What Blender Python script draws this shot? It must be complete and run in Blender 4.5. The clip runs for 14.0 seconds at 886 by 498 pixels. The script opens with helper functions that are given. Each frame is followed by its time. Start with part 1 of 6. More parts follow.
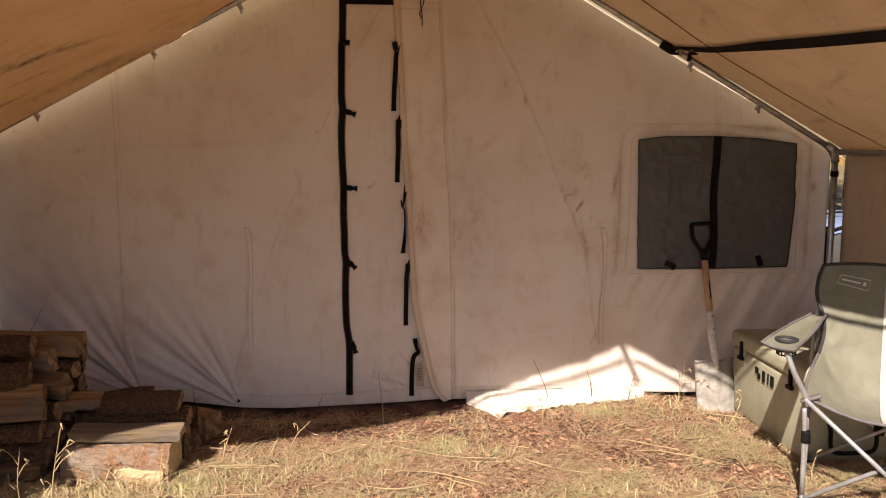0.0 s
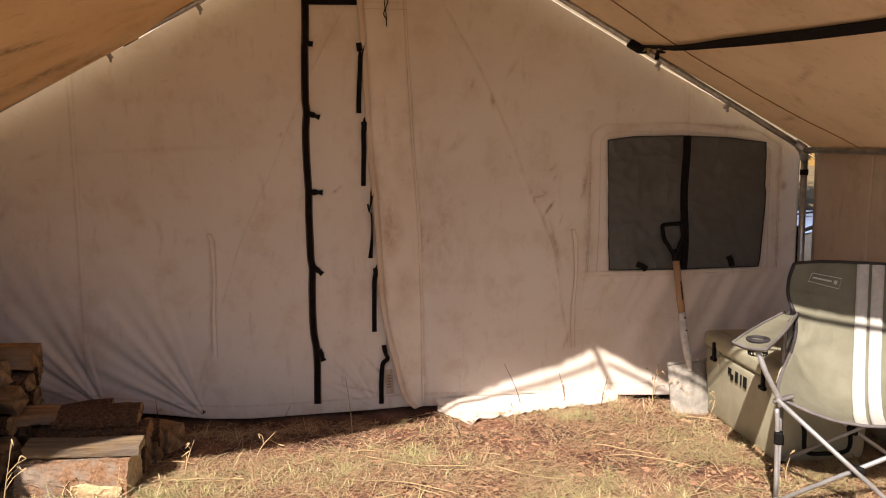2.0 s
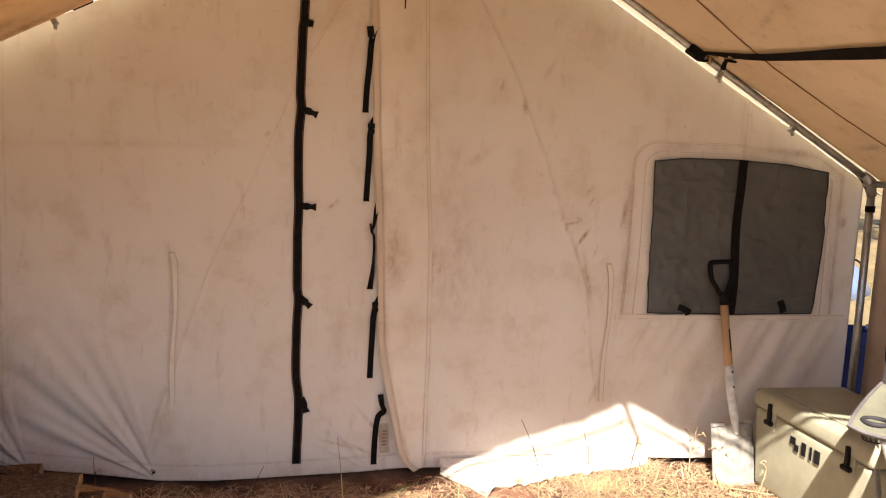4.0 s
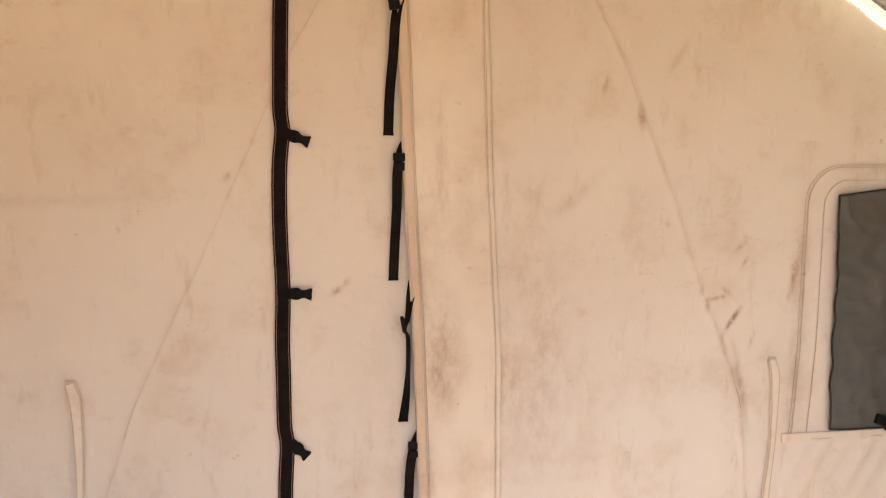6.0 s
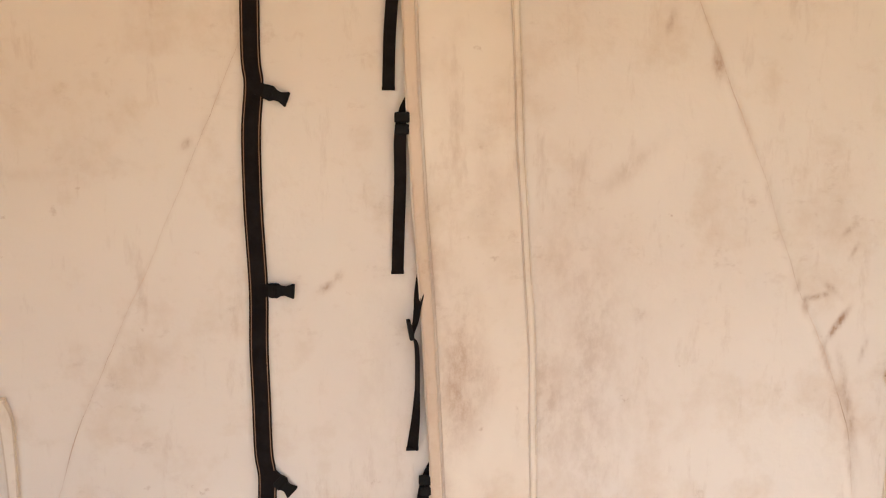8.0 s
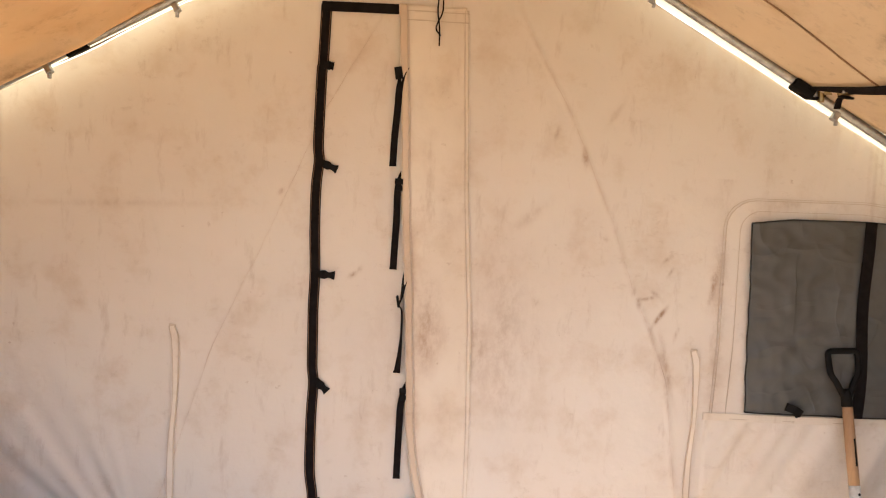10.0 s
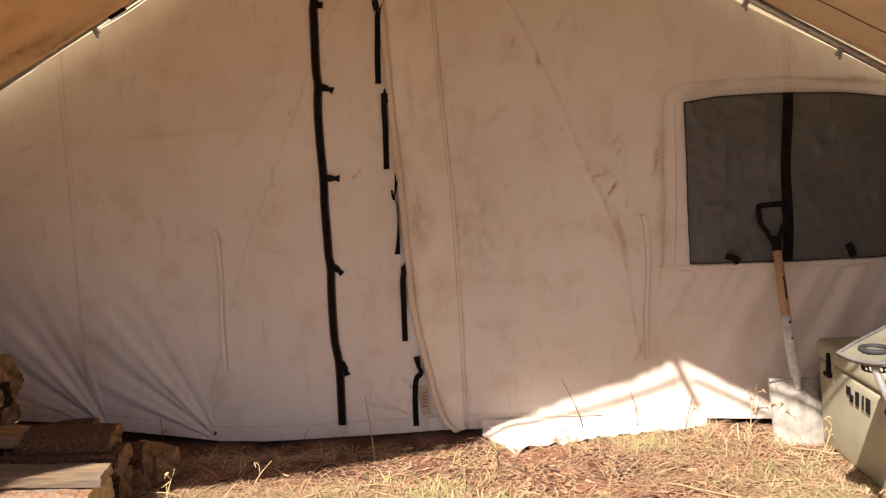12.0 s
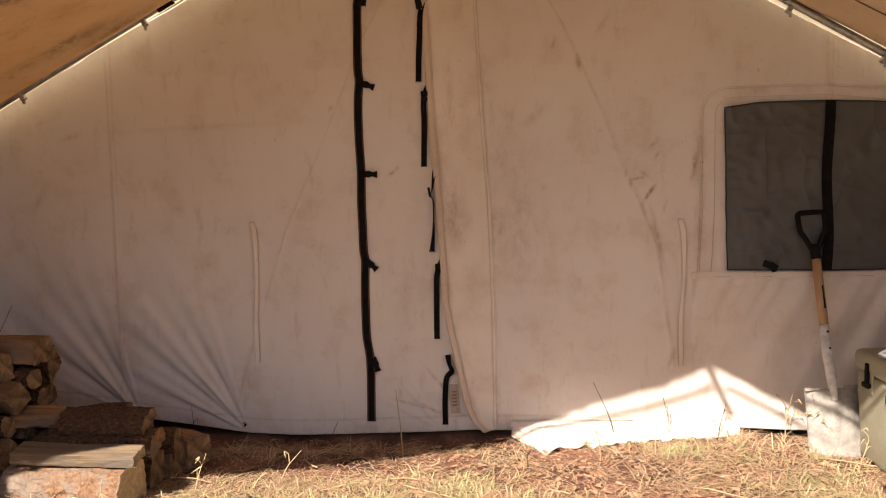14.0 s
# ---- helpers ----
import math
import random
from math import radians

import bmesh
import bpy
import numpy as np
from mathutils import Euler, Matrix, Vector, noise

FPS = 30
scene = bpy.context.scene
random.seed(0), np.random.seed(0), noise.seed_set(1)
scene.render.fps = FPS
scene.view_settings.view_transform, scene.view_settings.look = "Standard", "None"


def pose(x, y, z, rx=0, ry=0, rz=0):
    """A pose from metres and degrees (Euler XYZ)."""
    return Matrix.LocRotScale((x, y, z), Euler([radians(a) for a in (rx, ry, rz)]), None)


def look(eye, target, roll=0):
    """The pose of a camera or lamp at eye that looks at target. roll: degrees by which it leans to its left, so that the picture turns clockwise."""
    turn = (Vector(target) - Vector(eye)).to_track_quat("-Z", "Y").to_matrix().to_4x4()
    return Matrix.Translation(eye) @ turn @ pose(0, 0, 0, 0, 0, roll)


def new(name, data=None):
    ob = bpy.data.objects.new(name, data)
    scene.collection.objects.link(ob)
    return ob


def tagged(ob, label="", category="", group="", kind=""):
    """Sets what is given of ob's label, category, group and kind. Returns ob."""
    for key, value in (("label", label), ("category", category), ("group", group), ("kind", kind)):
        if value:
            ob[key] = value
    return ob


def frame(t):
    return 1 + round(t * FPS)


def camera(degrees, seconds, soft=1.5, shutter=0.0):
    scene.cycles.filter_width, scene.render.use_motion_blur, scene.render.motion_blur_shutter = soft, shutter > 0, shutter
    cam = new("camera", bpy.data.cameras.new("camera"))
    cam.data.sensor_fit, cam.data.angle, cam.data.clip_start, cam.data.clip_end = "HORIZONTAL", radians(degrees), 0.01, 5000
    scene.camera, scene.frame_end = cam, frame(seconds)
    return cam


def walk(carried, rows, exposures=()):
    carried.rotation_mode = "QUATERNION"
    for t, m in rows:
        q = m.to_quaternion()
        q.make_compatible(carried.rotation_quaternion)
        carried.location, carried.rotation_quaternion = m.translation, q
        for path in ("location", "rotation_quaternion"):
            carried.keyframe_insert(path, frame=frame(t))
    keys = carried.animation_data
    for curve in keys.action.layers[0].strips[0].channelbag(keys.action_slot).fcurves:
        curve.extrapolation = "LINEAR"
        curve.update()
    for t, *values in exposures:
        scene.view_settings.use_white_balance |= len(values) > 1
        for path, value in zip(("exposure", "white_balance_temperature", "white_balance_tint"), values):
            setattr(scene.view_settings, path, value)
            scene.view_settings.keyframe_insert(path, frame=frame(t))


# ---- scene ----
cam = camera(56.0, 14.0, 1.1, 0.2)
PATH = [
    (0, (0.122, -4.543, 1.38), (0.284, -2.567, 1.111), 0.2),
    (0.5, (0.13, -4.524, 1.37), (0.299, -2.553, 1.078), 0.3),
    (1, (0.146, -4.504, 1.373), (0.337, -2.537, 1.063), 0.9),
    (1.5, (0.166, -4.489, 1.365), (0.374, -2.519, 1.09), -0.0),
    (2, (0.185, -4.469, 1.354), (0.398, -2.496, 1.101), -0.4),
    (2.5, (0.171, -4.44, 1.365), (0.385, -2.466, 1.129), 0.5),
    (2.7, (0.16, -4.41, 1.377), (0.375, -2.436, 1.137), 0.8),
    (4.8, (-0.254, -3.031, 1.389), (0.298, -1.122, 1.158), 4.0),
    (5, (-0.237, -2.902, 1.300), (0.339, -0.995, 1.113), 4.0),
    (5.5, (-0.233, -2.515, 1.405), (0.297, -0.604, 1.148), 2.9),
    (6, (-0.103, -2.178, 1.467), (0.326, -0.238, 1.239), 0.9),
    (6.5, (-0.05, -1.824, 1.475), (0.419, 0.105, 1.237), 3.3),
    (7, (0.019, -1.604, 1.478), (0.475, 0.33, 1.251), 3.3),
    (7.5, (0.09, -1.63, 1.392), (0.375, 0.338, 1.173), 0.4),
    (8, (0.117, -1.749, 1.399), (0.369, 0.22, 1.152), 0.1),
    (8.2, (0.118, -1.858, 1.407), (0.393, 0.108, 1.166), 1.5),
    (10.3, (0.415, -3.286, 1.41), (0.447, -1.29, 1.292), 2.6),
    (10.5, (0.456, -3.4, 1.387), (0.495, -1.403, 1.27), 2.4),
    (11, (0.626, -3.694, 1.344), (0.702, -1.703, 1.174), 1.0),
    (11.5, (0.69, -3.782, 1.25), (0.715, -1.792, 1.047), -2.0),
    (12, (0.676, -3.777, 1.172), (0.574, -1.792, 0.953), -2.6),
    (12.5, (0.662, -3.778, 1.106), (0.493, -1.797, 0.89), -1.9),
    (13, (0.65, -3.778, 1.097), (0.477, -1.795, 0.9), -1.2),
    (13.5, (0.641, -3.783, 1.082), (0.473, -1.798, 0.902), -1.0),
    (14, (0.64, -3.796, 1.082), (0.474, -1.81, 0.909), -1.0),
]
walk(cam, [(t, look(e, g, r)) for t, e, g, r in PATH],
     exposures=[(0, 1.01, 6640, 17), (2.7, 1.01, 6640, 17), (4.8, 2.36, 6100, 9), (5.2, 2.38, 6000, 8), (5.5, 2.32, 5950, 8), (6.0, 2.56, 5860, 5), (7.0, 2.60, 5680, 3), (8.2, 2.70, 5540, 2), (10.3, 2.54, 5940, 8), (10.9, 2.38, 6200, 12), (11.5, 1.58, 6600, 17), (12.0, 1.35, 6650, 17), (14, 1.35, 6650, 17)])

# ---- light: low autumn sun through the open porch front, clear sky ----
SUN_WAY = Vector((0.454, 1.0, -0.974)).normalized()
world = bpy.data.worlds.new("sky")
scene.world = world
world.use_nodes = True
wn = world.node_tree.nodes
sky = wn.new("ShaderNodeTexSky")
sky.sky_type = "NISHITA"
sky.sun_disc = False
sky.sun_elevation = math.asin(-SUN_WAY.z)
sky.sun_rotation = math.atan2(-SUN_WAY.x, -SUN_WAY.y)
world.node_tree.links.new(sky.outputs[0], wn["Background"].inputs[0])
wn["Background"].inputs[1].default_value = 0.055
sun = new("sun", bpy.data.lights.new("sun", "SUN"))
sun.data.energy, sun.data.angle, sun.data.color = 5.0, radians(0.6), (1.0, 0.93, 0.82)
sun.matrix_world = look((0, 0, 0), SUN_WAY)


# ---- materials ----
def nodes_of(name):
    m = bpy.data.materials.new(name)
    m.use_nodes = True
    return m, m.node_tree.nodes, m.node_tree.links, m.node_tree.nodes["Principled BSDF"]


def noise_node(n, l, scale, detail=5.0, rough=0.6, coord=None, stretch=None):
    tex = n.new("ShaderNodeTexNoise")
    tex.inputs["Scale"].default_value, tex.inputs["Detail"].default_value, tex.inputs["Roughness"].default_value = scale, detail, rough
    if coord is None:
        coord = n.new("ShaderNodeTexCoord").outputs["Object"]
    if stretch:
        mp = n.new("ShaderNodeMapping")
        mp.inputs["Scale"].default_value = stretch
        l.new(coord, mp.inputs[0])
        coord = mp.outputs[0]
    l.new(coord, tex.inputs["Vector"])
    return tex.outputs["Fac"]


def ramp_node(n, l, fac, stops):
    r = n.new("ShaderNodeValToRGB")
    while len(r.color_ramp.elements) < len(stops):
        r.color_ramp.elements.new(0.5)
    for e, (p, c) in zip(r.color_ramp.elements, stops):
        e.position, e.color = p, (*c, 1) if len(c) == 3 else (c[0], c[0], c[0], 1)
    l.new(fac, r.inputs[0])
    return r.outputs[0]


def mix_node(n, l, fac, a, b, kind="MIX"):
    m = n.new("ShaderNodeMix")
    m.data_type, m.blend_type = "RGBA", kind
    for sock, val in ((m.inputs[0], fac), (m.inputs[6], a), (m.inputs[7], b)):
        if isinstance(val, (int, float)):
            sock.default_value = val
        elif isinstance(val, tuple):
            sock.default_value = (*val, 1)
        else:
            l.new(val, sock)
    return m.outputs[2]


def bump_node(n, l, height, strength, distance):
    b = n.new("ShaderNodeBump")
    b.inputs["Strength"].default_value, b.inputs["Distance"].default_value = strength, distance
    l.new(height, b.inputs["Height"])
    return b.outputs[0]


def mottled(name, dark, light, scale, rough=0.8, bump=0.3, fine=60.0, metal=0.0, stretch=None, spread=(0.35, 0.65), per_object=0.0, gloss=0.4):
    """Two-scale surface: broad patches, fine grain, grain relief."""
    m, n, l, p = nodes_of(name)
    broad = noise_node(n, l, scale, 6, 0.62, stretch=stretch)
    col = ramp_node(n, l, broad, [(spread[0], dark), (spread[1], light)])
    grain = noise_node(n, l, fine, 4, 0.7, stretch=stretch)
    col = mix_node(n, l, 0.35, col, ramp_node(n, l, grain, [(0.3, (0.55,)), (0.7, (1.25,))]), "MULTIPLY")
    if per_object:
        info = n.new("ShaderNodeObjectInfo")
        col = mix_node(n, l, per_object, col, ramp_node(n, l, info.outputs["Random"], [(0.0, (0.45,)), (1.0, (1.4,))]), "MULTIPLY")
    l.new(col, p.inputs["Base Color"])
    p.inputs["Roughness"].default_value, p.inputs["Metallic"].default_value = rough, metal
    p.inputs["Specular IOR Level"].default_value = gloss
    l.new(bump_node(n, l, grain, bump, 0.004), p.inputs["Normal"])
    return m


def canvas(name, base, warm, stain, through_light, dirt_shade=False, tint=(1.0, 0.85, 0.64)):
    """Cotton duck: mottled, smudged, lets some light through."""
    m, n, l, p = nodes_of(name)
    pos = n.new("ShaderNodeNewGeometry").outputs["Position"]
    col = ramp_node(n, l, noise_node(n, l, 1.1, 4, 0.6, pos), [(0.38, base), (0.68, warm)])
    blot = ramp_node(n, l, noise_node(n, l, 4.5, 8, 0.66, pos), [(0.52, (0.0,)), (0.78, (1.0,))])
    col = mix_node(n, l, mix_node(n, l, 0.75, (0, 0, 0), blot), col, tuple(c * k for c, k in zip(warm, (0.84, 0.76, 0.66))))
    speck = ramp_node(n, l, noise_node(n, l, 26, 5, 0.6, pos), [(0.66, (0.0,)), (0.74, (1.0,))])
    gate = ramp_node(n, l, noise_node(n, l, 3.1, 3, 0.5, pos), [(0.5, (0.0,)), (0.62, (1.0,))])
    mark = mix_node(n, l, 1.0, speck, gate, "MULTIPLY")
    col = mix_node(n, l, mix_node(n, l, 0.5, (0, 0, 0), mark), col, stain)
    rub = ramp_node(n, l, noise_node(n, l, 5.0, 7, 0.7, pos, (3.0, 3.0, 0.8)), [(0.57, (0.0,)), (0.80, (1.0,))])
    col = mix_node(n, l, mix_node(n, l, 0.38, (0, 0, 0), rub), col, stain)
    fleck = ramp_node(n, l, noise_node(n, l, 15.0, 9, 0.72, pos, (1.0, 1.0, 1.5)), [(0.56, (0.0,)), (0.74, (1.0,))])
    near = ramp_node(n, l, noise_node(n, l, 2.2, 4, 0.6, pos), [(0.42, (0.0,)), (0.62, (1.0,))])
    col = mix_node(n, l, mix_node(n, l, 0.36, (0, 0, 0), mix_node(n, l, 1.0, fleck, near, "MULTIPLY")), col, stain)
    if dirt_shade:
        at = n.new("ShaderNodeAttribute")
        at.attribute_name = "dirt_shade"
        broken = ramp_node(n, l, noise_node(n, l, 27, 8, 0.70, pos, (1.0, 1.0, 0.6)), [(0.41, (0.28,)), (0.60, (1.0,))])
        col = mix_node(n, l, mix_node(n, l, 1.0, at.outputs["Fac"], broken, "MULTIPLY"), col, stain)
    weave = noise_node(n, l, 420, 2, 0.5, pos)
    crumple = noise_node(n, l, 7.0, 5, 0.55, pos)
    nm = bump_node(n, l, crumple, 0.18, 0.03)
    b2 = n.new("ShaderNodeBump")
    b2.inputs["Strength"].default_value, b2.inputs["Distance"].default_value = 0.12, 0.001
    l.new(weave, b2.inputs["Height"])
    l.new(nm, b2.inputs["Normal"])
    l.new(col, p.inputs["Base Color"])
    l.new(b2.outputs[0], p.inputs["Normal"])
    p.inputs["Roughness"].default_value = 0.95
    p.inputs["Specular IOR Level"].default_value = 0.1
    if through_light:
        tr = n.new("ShaderNodeBsdfTranslucent")
        l.new(mix_node(n, l, 1.0, col, tint, "MULTIPLY"), tr.inputs[0])
        sh = n.new("ShaderNodeMixShader")
        sh.inputs[0].default_value = through_light
        l.new(p.outputs[0], sh.inputs[1])
        l.new(tr.outputs[0], sh.inputs[2])
        l.new(sh.outputs[0], n["Material Output"].inputs[0])
    return m


def plain(name, col, rough=0.6, metal=0.0, vary=0.25, fine=40.0):
    return mottled(name, tuple(c * (1 - vary) for c in col), tuple(c * (1 + vary) for c in col), 6, rough, 0.15, fine, metal)


STAIN = (0.33, 0.19, 0.11)
M_WALL = canvas("tent_wall_canvas", (0.75, 0.68, 0.61), (0.69, 0.60, 0.52), STAIN, 0.05, True)
M_FLAP = canvas("door_flap_canvas", (0.76, 0.68, 0.59), (0.66, 0.56, 0.46), STAIN, 0.0, True)
M_ROOF = canvas("porch_roof_canvas", (0.71, 0.61, 0.49), (0.63, 0.53, 0.41), (0.13, 0.075, 0.045), 0.25, True)
M_TENT = canvas("tent_roof_canvas", (0.71, 0.61, 0.49), (0.63, 0.53, 0.41), (0.13, 0.075, 0.045), 0.02)
# Paler and far more translucent than the roof, to throw a glow down the wall.
M_FLY = canvas("glow_strip_canvas", (0.84, 0.79, 0.70), (0.80, 0.74, 0.63), STAIN, 0.52, tint=(1.0, 0.89, 0.63))
# West slope toned warmer and less translucent, to dim the light on the wall.
M_ROOF_W = canvas("west_roof_canvas", (0.70, 0.56, 0.40), (0.62, 0.47, 0.31), (0.13, 0.075, 0.045), 0.23, True, (1.0, 0.81, 0.50))
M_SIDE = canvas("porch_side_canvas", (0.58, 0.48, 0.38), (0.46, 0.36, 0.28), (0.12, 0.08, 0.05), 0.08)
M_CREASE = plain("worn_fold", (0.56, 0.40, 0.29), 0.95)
M_HEM = canvas("grubby_hem_canvas", (0.66, 0.54, 0.43), (0.54, 0.42, 0.32), STAIN, 0.0)
M_SEAM = canvas("seam_canvas", (0.64, 0.54, 0.44), (0.50, 0.40, 0.31), STAIN, 0.05)
M_WEB = mottled("black_webbing", (0.006, 0.004, 0.004), (0.012, 0.009, 0.009), 30, 0.85, 0.4, 260, gloss=0.12)
M_THREAD = plain("tan_thread", (0.25, 0.15, 0.09), 0.9)
M_CLIP = mottled("black_plastic", (0.006, 0.005, 0.005), (0.010, 0.009, 0.009), 8, 0.7, 0.1, 60, gloss=0.12)
def crinkled(name, dark, light):
    """Proofed nylon: even colour, thin folded creases."""
    m, n, l, p = nodes_of(name)
    col = ramp_node(n, l, noise_node(n, l, 5, 5, 0.6), [(0.35, dark), (0.65, light)])
    ridge = ramp_node(n, l, noise_node(n, l, 2.6, 2, 0.4, stretch=(1.5, 1.0, 0.8)), [(0.42, (0.0,)), (0.495, (1.0,)), (0.51, (0.5,)), (0.60, (0.0,))])
    cross = ramp_node(n, l, noise_node(n, l, 4.0, 2, 0.4, stretch=(0.8, 1.0, 1.8)), [(0.42, (0.0,)), (0.505, (1.0,)), (0.58, (0.0,))])
    l.new(col, p.inputs["Base Color"])
    p.inputs["Roughness"].default_value, p.inputs["Specular IOR Level"].default_value = 0.5, 0.5
    l.new(bump_node(n, l, mix_node(n, l, 0.45, ridge, cross), 0.45, 0.012), p.inputs["Normal"])
    return m


M_NYLON = crinkled("grey_nylon", (0.074, 0.071, 0.067), (0.091, 0.087, 0.083))
M_STEEL = mottled("galvanised_steel", (0.30, 0.31, 0.32), (0.50, 0.50, 0.50), 20, 0.38, 0.08, 90, 0.9)
M_PIPING = plain("dark_binding", (0.022, 0.020, 0.019), 0.85)
M_BRASS = plain("worn_brass", (0.35, 0.26, 0.12), 0.45, 0.9)


def soil():
    """Trodden red-brown soil under the porch, dry meadow further out."""
    m = mottled("red_brown_soil", (0.050, 0.023, 0.014), (0.240, 0.112, 0.068), 5.0, 0.95, 0.9, 45)
    n, l = m.node_tree.nodes, m.node_tree.links
    p = n["Principled BSDF"]
    col = p.inputs["Base Color"].links[0].from_socket
    pos = n.new("ShaderNodeNewGeometry").outputs["Position"]
    far = n.new("ShaderNodeVectorMath")
    far.operation = "DISTANCE"
    far.inputs[1].default_value = (0.4, -0.6, -0.1)
    l.new(pos, far.inputs[0])
    edge = n.new("ShaderNodeMapRange")
    edge.inputs[1].default_value, edge.inputs[2].default_value = 2.8, 4.5
    l.new(far.outputs["Value"], edge.inputs[0])
    meadow = ramp_node(n, l, noise_node(n, l, 0.6, 8, 0.7, pos), [(0.35, (0.13, 0.09, 0.04)), (0.65, (0.24, 0.18, 0.085))])
    l.new(mix_node(n, l, edge.outputs[0], col, meadow), p.inputs["Base Color"])
    return m


M_SOIL = soil()


# ---- mesh helpers ----
def mesh_ob(name, bm, material, parent=None, label="", smooth=False):
    me = bpy.data.meshes.new(name)
    bm.normal_update()
    bm.to_mesh(me)
    bm.free()
    for m in material if isinstance(material, (list, tuple)) else [material]:
        me.materials.append(m)
    if smooth:
        for poly in me.polygons:
            poly.use_smooth = True
    ob = new(name, me)
    ob.parent = parent
    if label:
        ob["label"] = label
    return ob


def part(name, bm, material, parent, label="", smooth=False):
    return mesh_ob(name, bm, material, parent, label, smooth)


def thing(name, at, label, category, group="", kind="", rz=0.0):
    ob = new(name)
    ob.empty_display_size = 0.1
    ob.matrix_world = pose(*at, 0, 0, rz)
    return tagged(ob, label, category, group, kind)


def tube(pts, r, n=10, bm=None, cap=True):
    """A round bar along points; r is one radius or one per point."""
    bm = bm or bmesh.new()
    pts = [Vector(p) for p in pts]
    rs = r if isinstance(r, (list, tuple)) else [r] * len(pts)
    rings, side = [], None
    for i, p in enumerate(pts):
        d = (pts[min(i + 1, len(pts) - 1)] - pts[max(i - 1, 0)]).normalized()
        if side is None:
            side = d.orthogonal().normalized()
        side = (side - d * side.dot(d)).normalized()
        up = d.cross(side)
        rings.append([bm.verts.new(p + rs[i] * (math.cos(a) * side + math.sin(a) * up)) for a in (2 * math.pi * k / n for k in range(n))])
    for a, b in zip(rings, rings[1:]):
        for k in range(n):
            bm.faces.new((a[k], a[(k + 1) % n], b[(k + 1) % n], b[k]))
    if cap:
        bm.faces.new(list(reversed(rings[0])))
        bm.faces.new(rings[-1])
    return bm


def smooth_line(pts, steps=6):
    """Catmull-Rom through the points."""
    pts = [Vector(p) for p in pts]
    ext = [pts[0] * 2 - pts[1]] + pts + [pts[-1] * 2 - pts[-2]]
    out = []
    for i in range(1, len(ext) - 2):
        a, b, c, d = ext[i - 1:i + 3]
        for k in range(steps):
            t = k / steps
            out.append(0.5 * (2 * b + (c - a) * t + (2 * a - 5 * b + 4 * c - d) * t * t + (3 * b - a - 3 * c + d) * t ** 3))
    return out + [pts[-1]]


def ribbon(pts, width, thick, facing=(0, -1, 0), bm=None, twist=None):
    """A flat band along points, with thickness; twist: degrees per point about its run."""
    bm = bm or bmesh.new()
    pts = [Vector(p) for p in pts]
    ws = width if isinstance(width, (list, tuple)) else [width] * len(pts)
    rings = []
    for i, p in enumerate(pts):
        d = (pts[min(i + 1, len(pts) - 1)] - pts[max(i - 1, 0)]).normalized()
        s = d.cross(Vector(facing)).normalized()
        if twist:
            s = Matrix.Rotation(radians(twist[i]), 3, d) @ s
        f = s.cross(d).normalized()
        w, h = s * ws[i] / 2, f * thick / 2
        rings.append([bm.verts.new(p + q) for q in (-w - h, w - h, w + h, -w + h)])
    for a, b in zip(rings, rings[1:]):
        for k in range(4):
            bm.faces.new((a[k], a[(k + 1) % 4], b[(k + 1) % 4], b[k]))
    bm.faces.new(list(reversed(rings[0])))
    bm.faces.new(rings[-1])
    bmesh.ops.recalc_face_normals(bm, faces=bm.faces)
    return bm


def rbox(size, at=(0, 0, 0), bevel=0.01, turn=None, bm=None, segments=2, taper=1.0):
    """A box with rounded edges."""
    own = bmesh.new()
    bmesh.ops.create_cube(own, size=1.0)
    for v in own.verts:
        k = taper if v.co.z < 0 else 1.0
        v.co = Vector((v.co.x * size[0] * k, v.co.y * size[1] * k, v.co.z * size[2]))
    if bevel:
        bmesh.ops.bevel(own, geom=own.edges[:], offset=bevel, segments=segments, profile=0.5, affect="EDGES")
    m = Matrix.Translation(at) @ (turn or Matrix.Identity(4))
    bmesh.ops.transform(own, matrix=m, verts=own.verts)
    if bm is None:
        return own
    tmp = bpy.data.meshes.new("tmp")
    own.to_mesh(tmp)
    own.free()
    bm.from_mesh(tmp)
    bpy.data.meshes.remove(tmp)
    return bm


def sheet(nu, nv, place, thick=0.0, bm=None):
    """A grid surface from place(u, v); thick gives it a back."""
    bm = bm or bmesh.new()
    grid = [[bm.verts.new(place(i / nu, j / nv)) for i in range(nu + 1)] for j in range(nv + 1)]
    for j in range(nv):
        for i in range(nu):
            bm.faces.new((grid[j][i], grid[j][i + 1], grid[j + 1][i + 1], grid[j + 1][i]))
    if thick:
        bm.normal_update()
        bmesh.ops.solidify(bm, geom=bm.faces[:], thickness=thick)
    return bm


def lerp(table, x):
    """Piecewise-linear value of a table of (x, value)."""
    if x <= table[0][0]:
        return table[0][1]
    for (a, u), (b, v) in zip(table, table[1:]):
        if x <= b:
            return u + (v - u) * (x - a) / (b - a)
    return table[-1][1]


def wob(x, y, z=0.0):
    return noise.noise(Vector((x, y, z)))


def gauss(d, w):
    return math.exp(-(d / w) ** 2)


def line_off(x, z, table):
    """Sideways distance from an upright-running polyline given as (z, x)."""
    return x - lerp(table, z)


# ---- the place in numbers ----
GROUND = -0.125
WEST, EAST = -1.88, 2.69          # edges of the gable wall
RIDGE_X, RIDGE_Z = 0.42, 2.573
SLOPE_E, SLOPE_W = 0.564, 0.531
FRONT = -2.45                     # front edge of the porch roof


def roof_z(x):
    return RIDGE_Z - (SLOPE_E * (x - RIDGE_X) if x > RIDGE_X else SLOPE_W * (RIDGE_X - x))


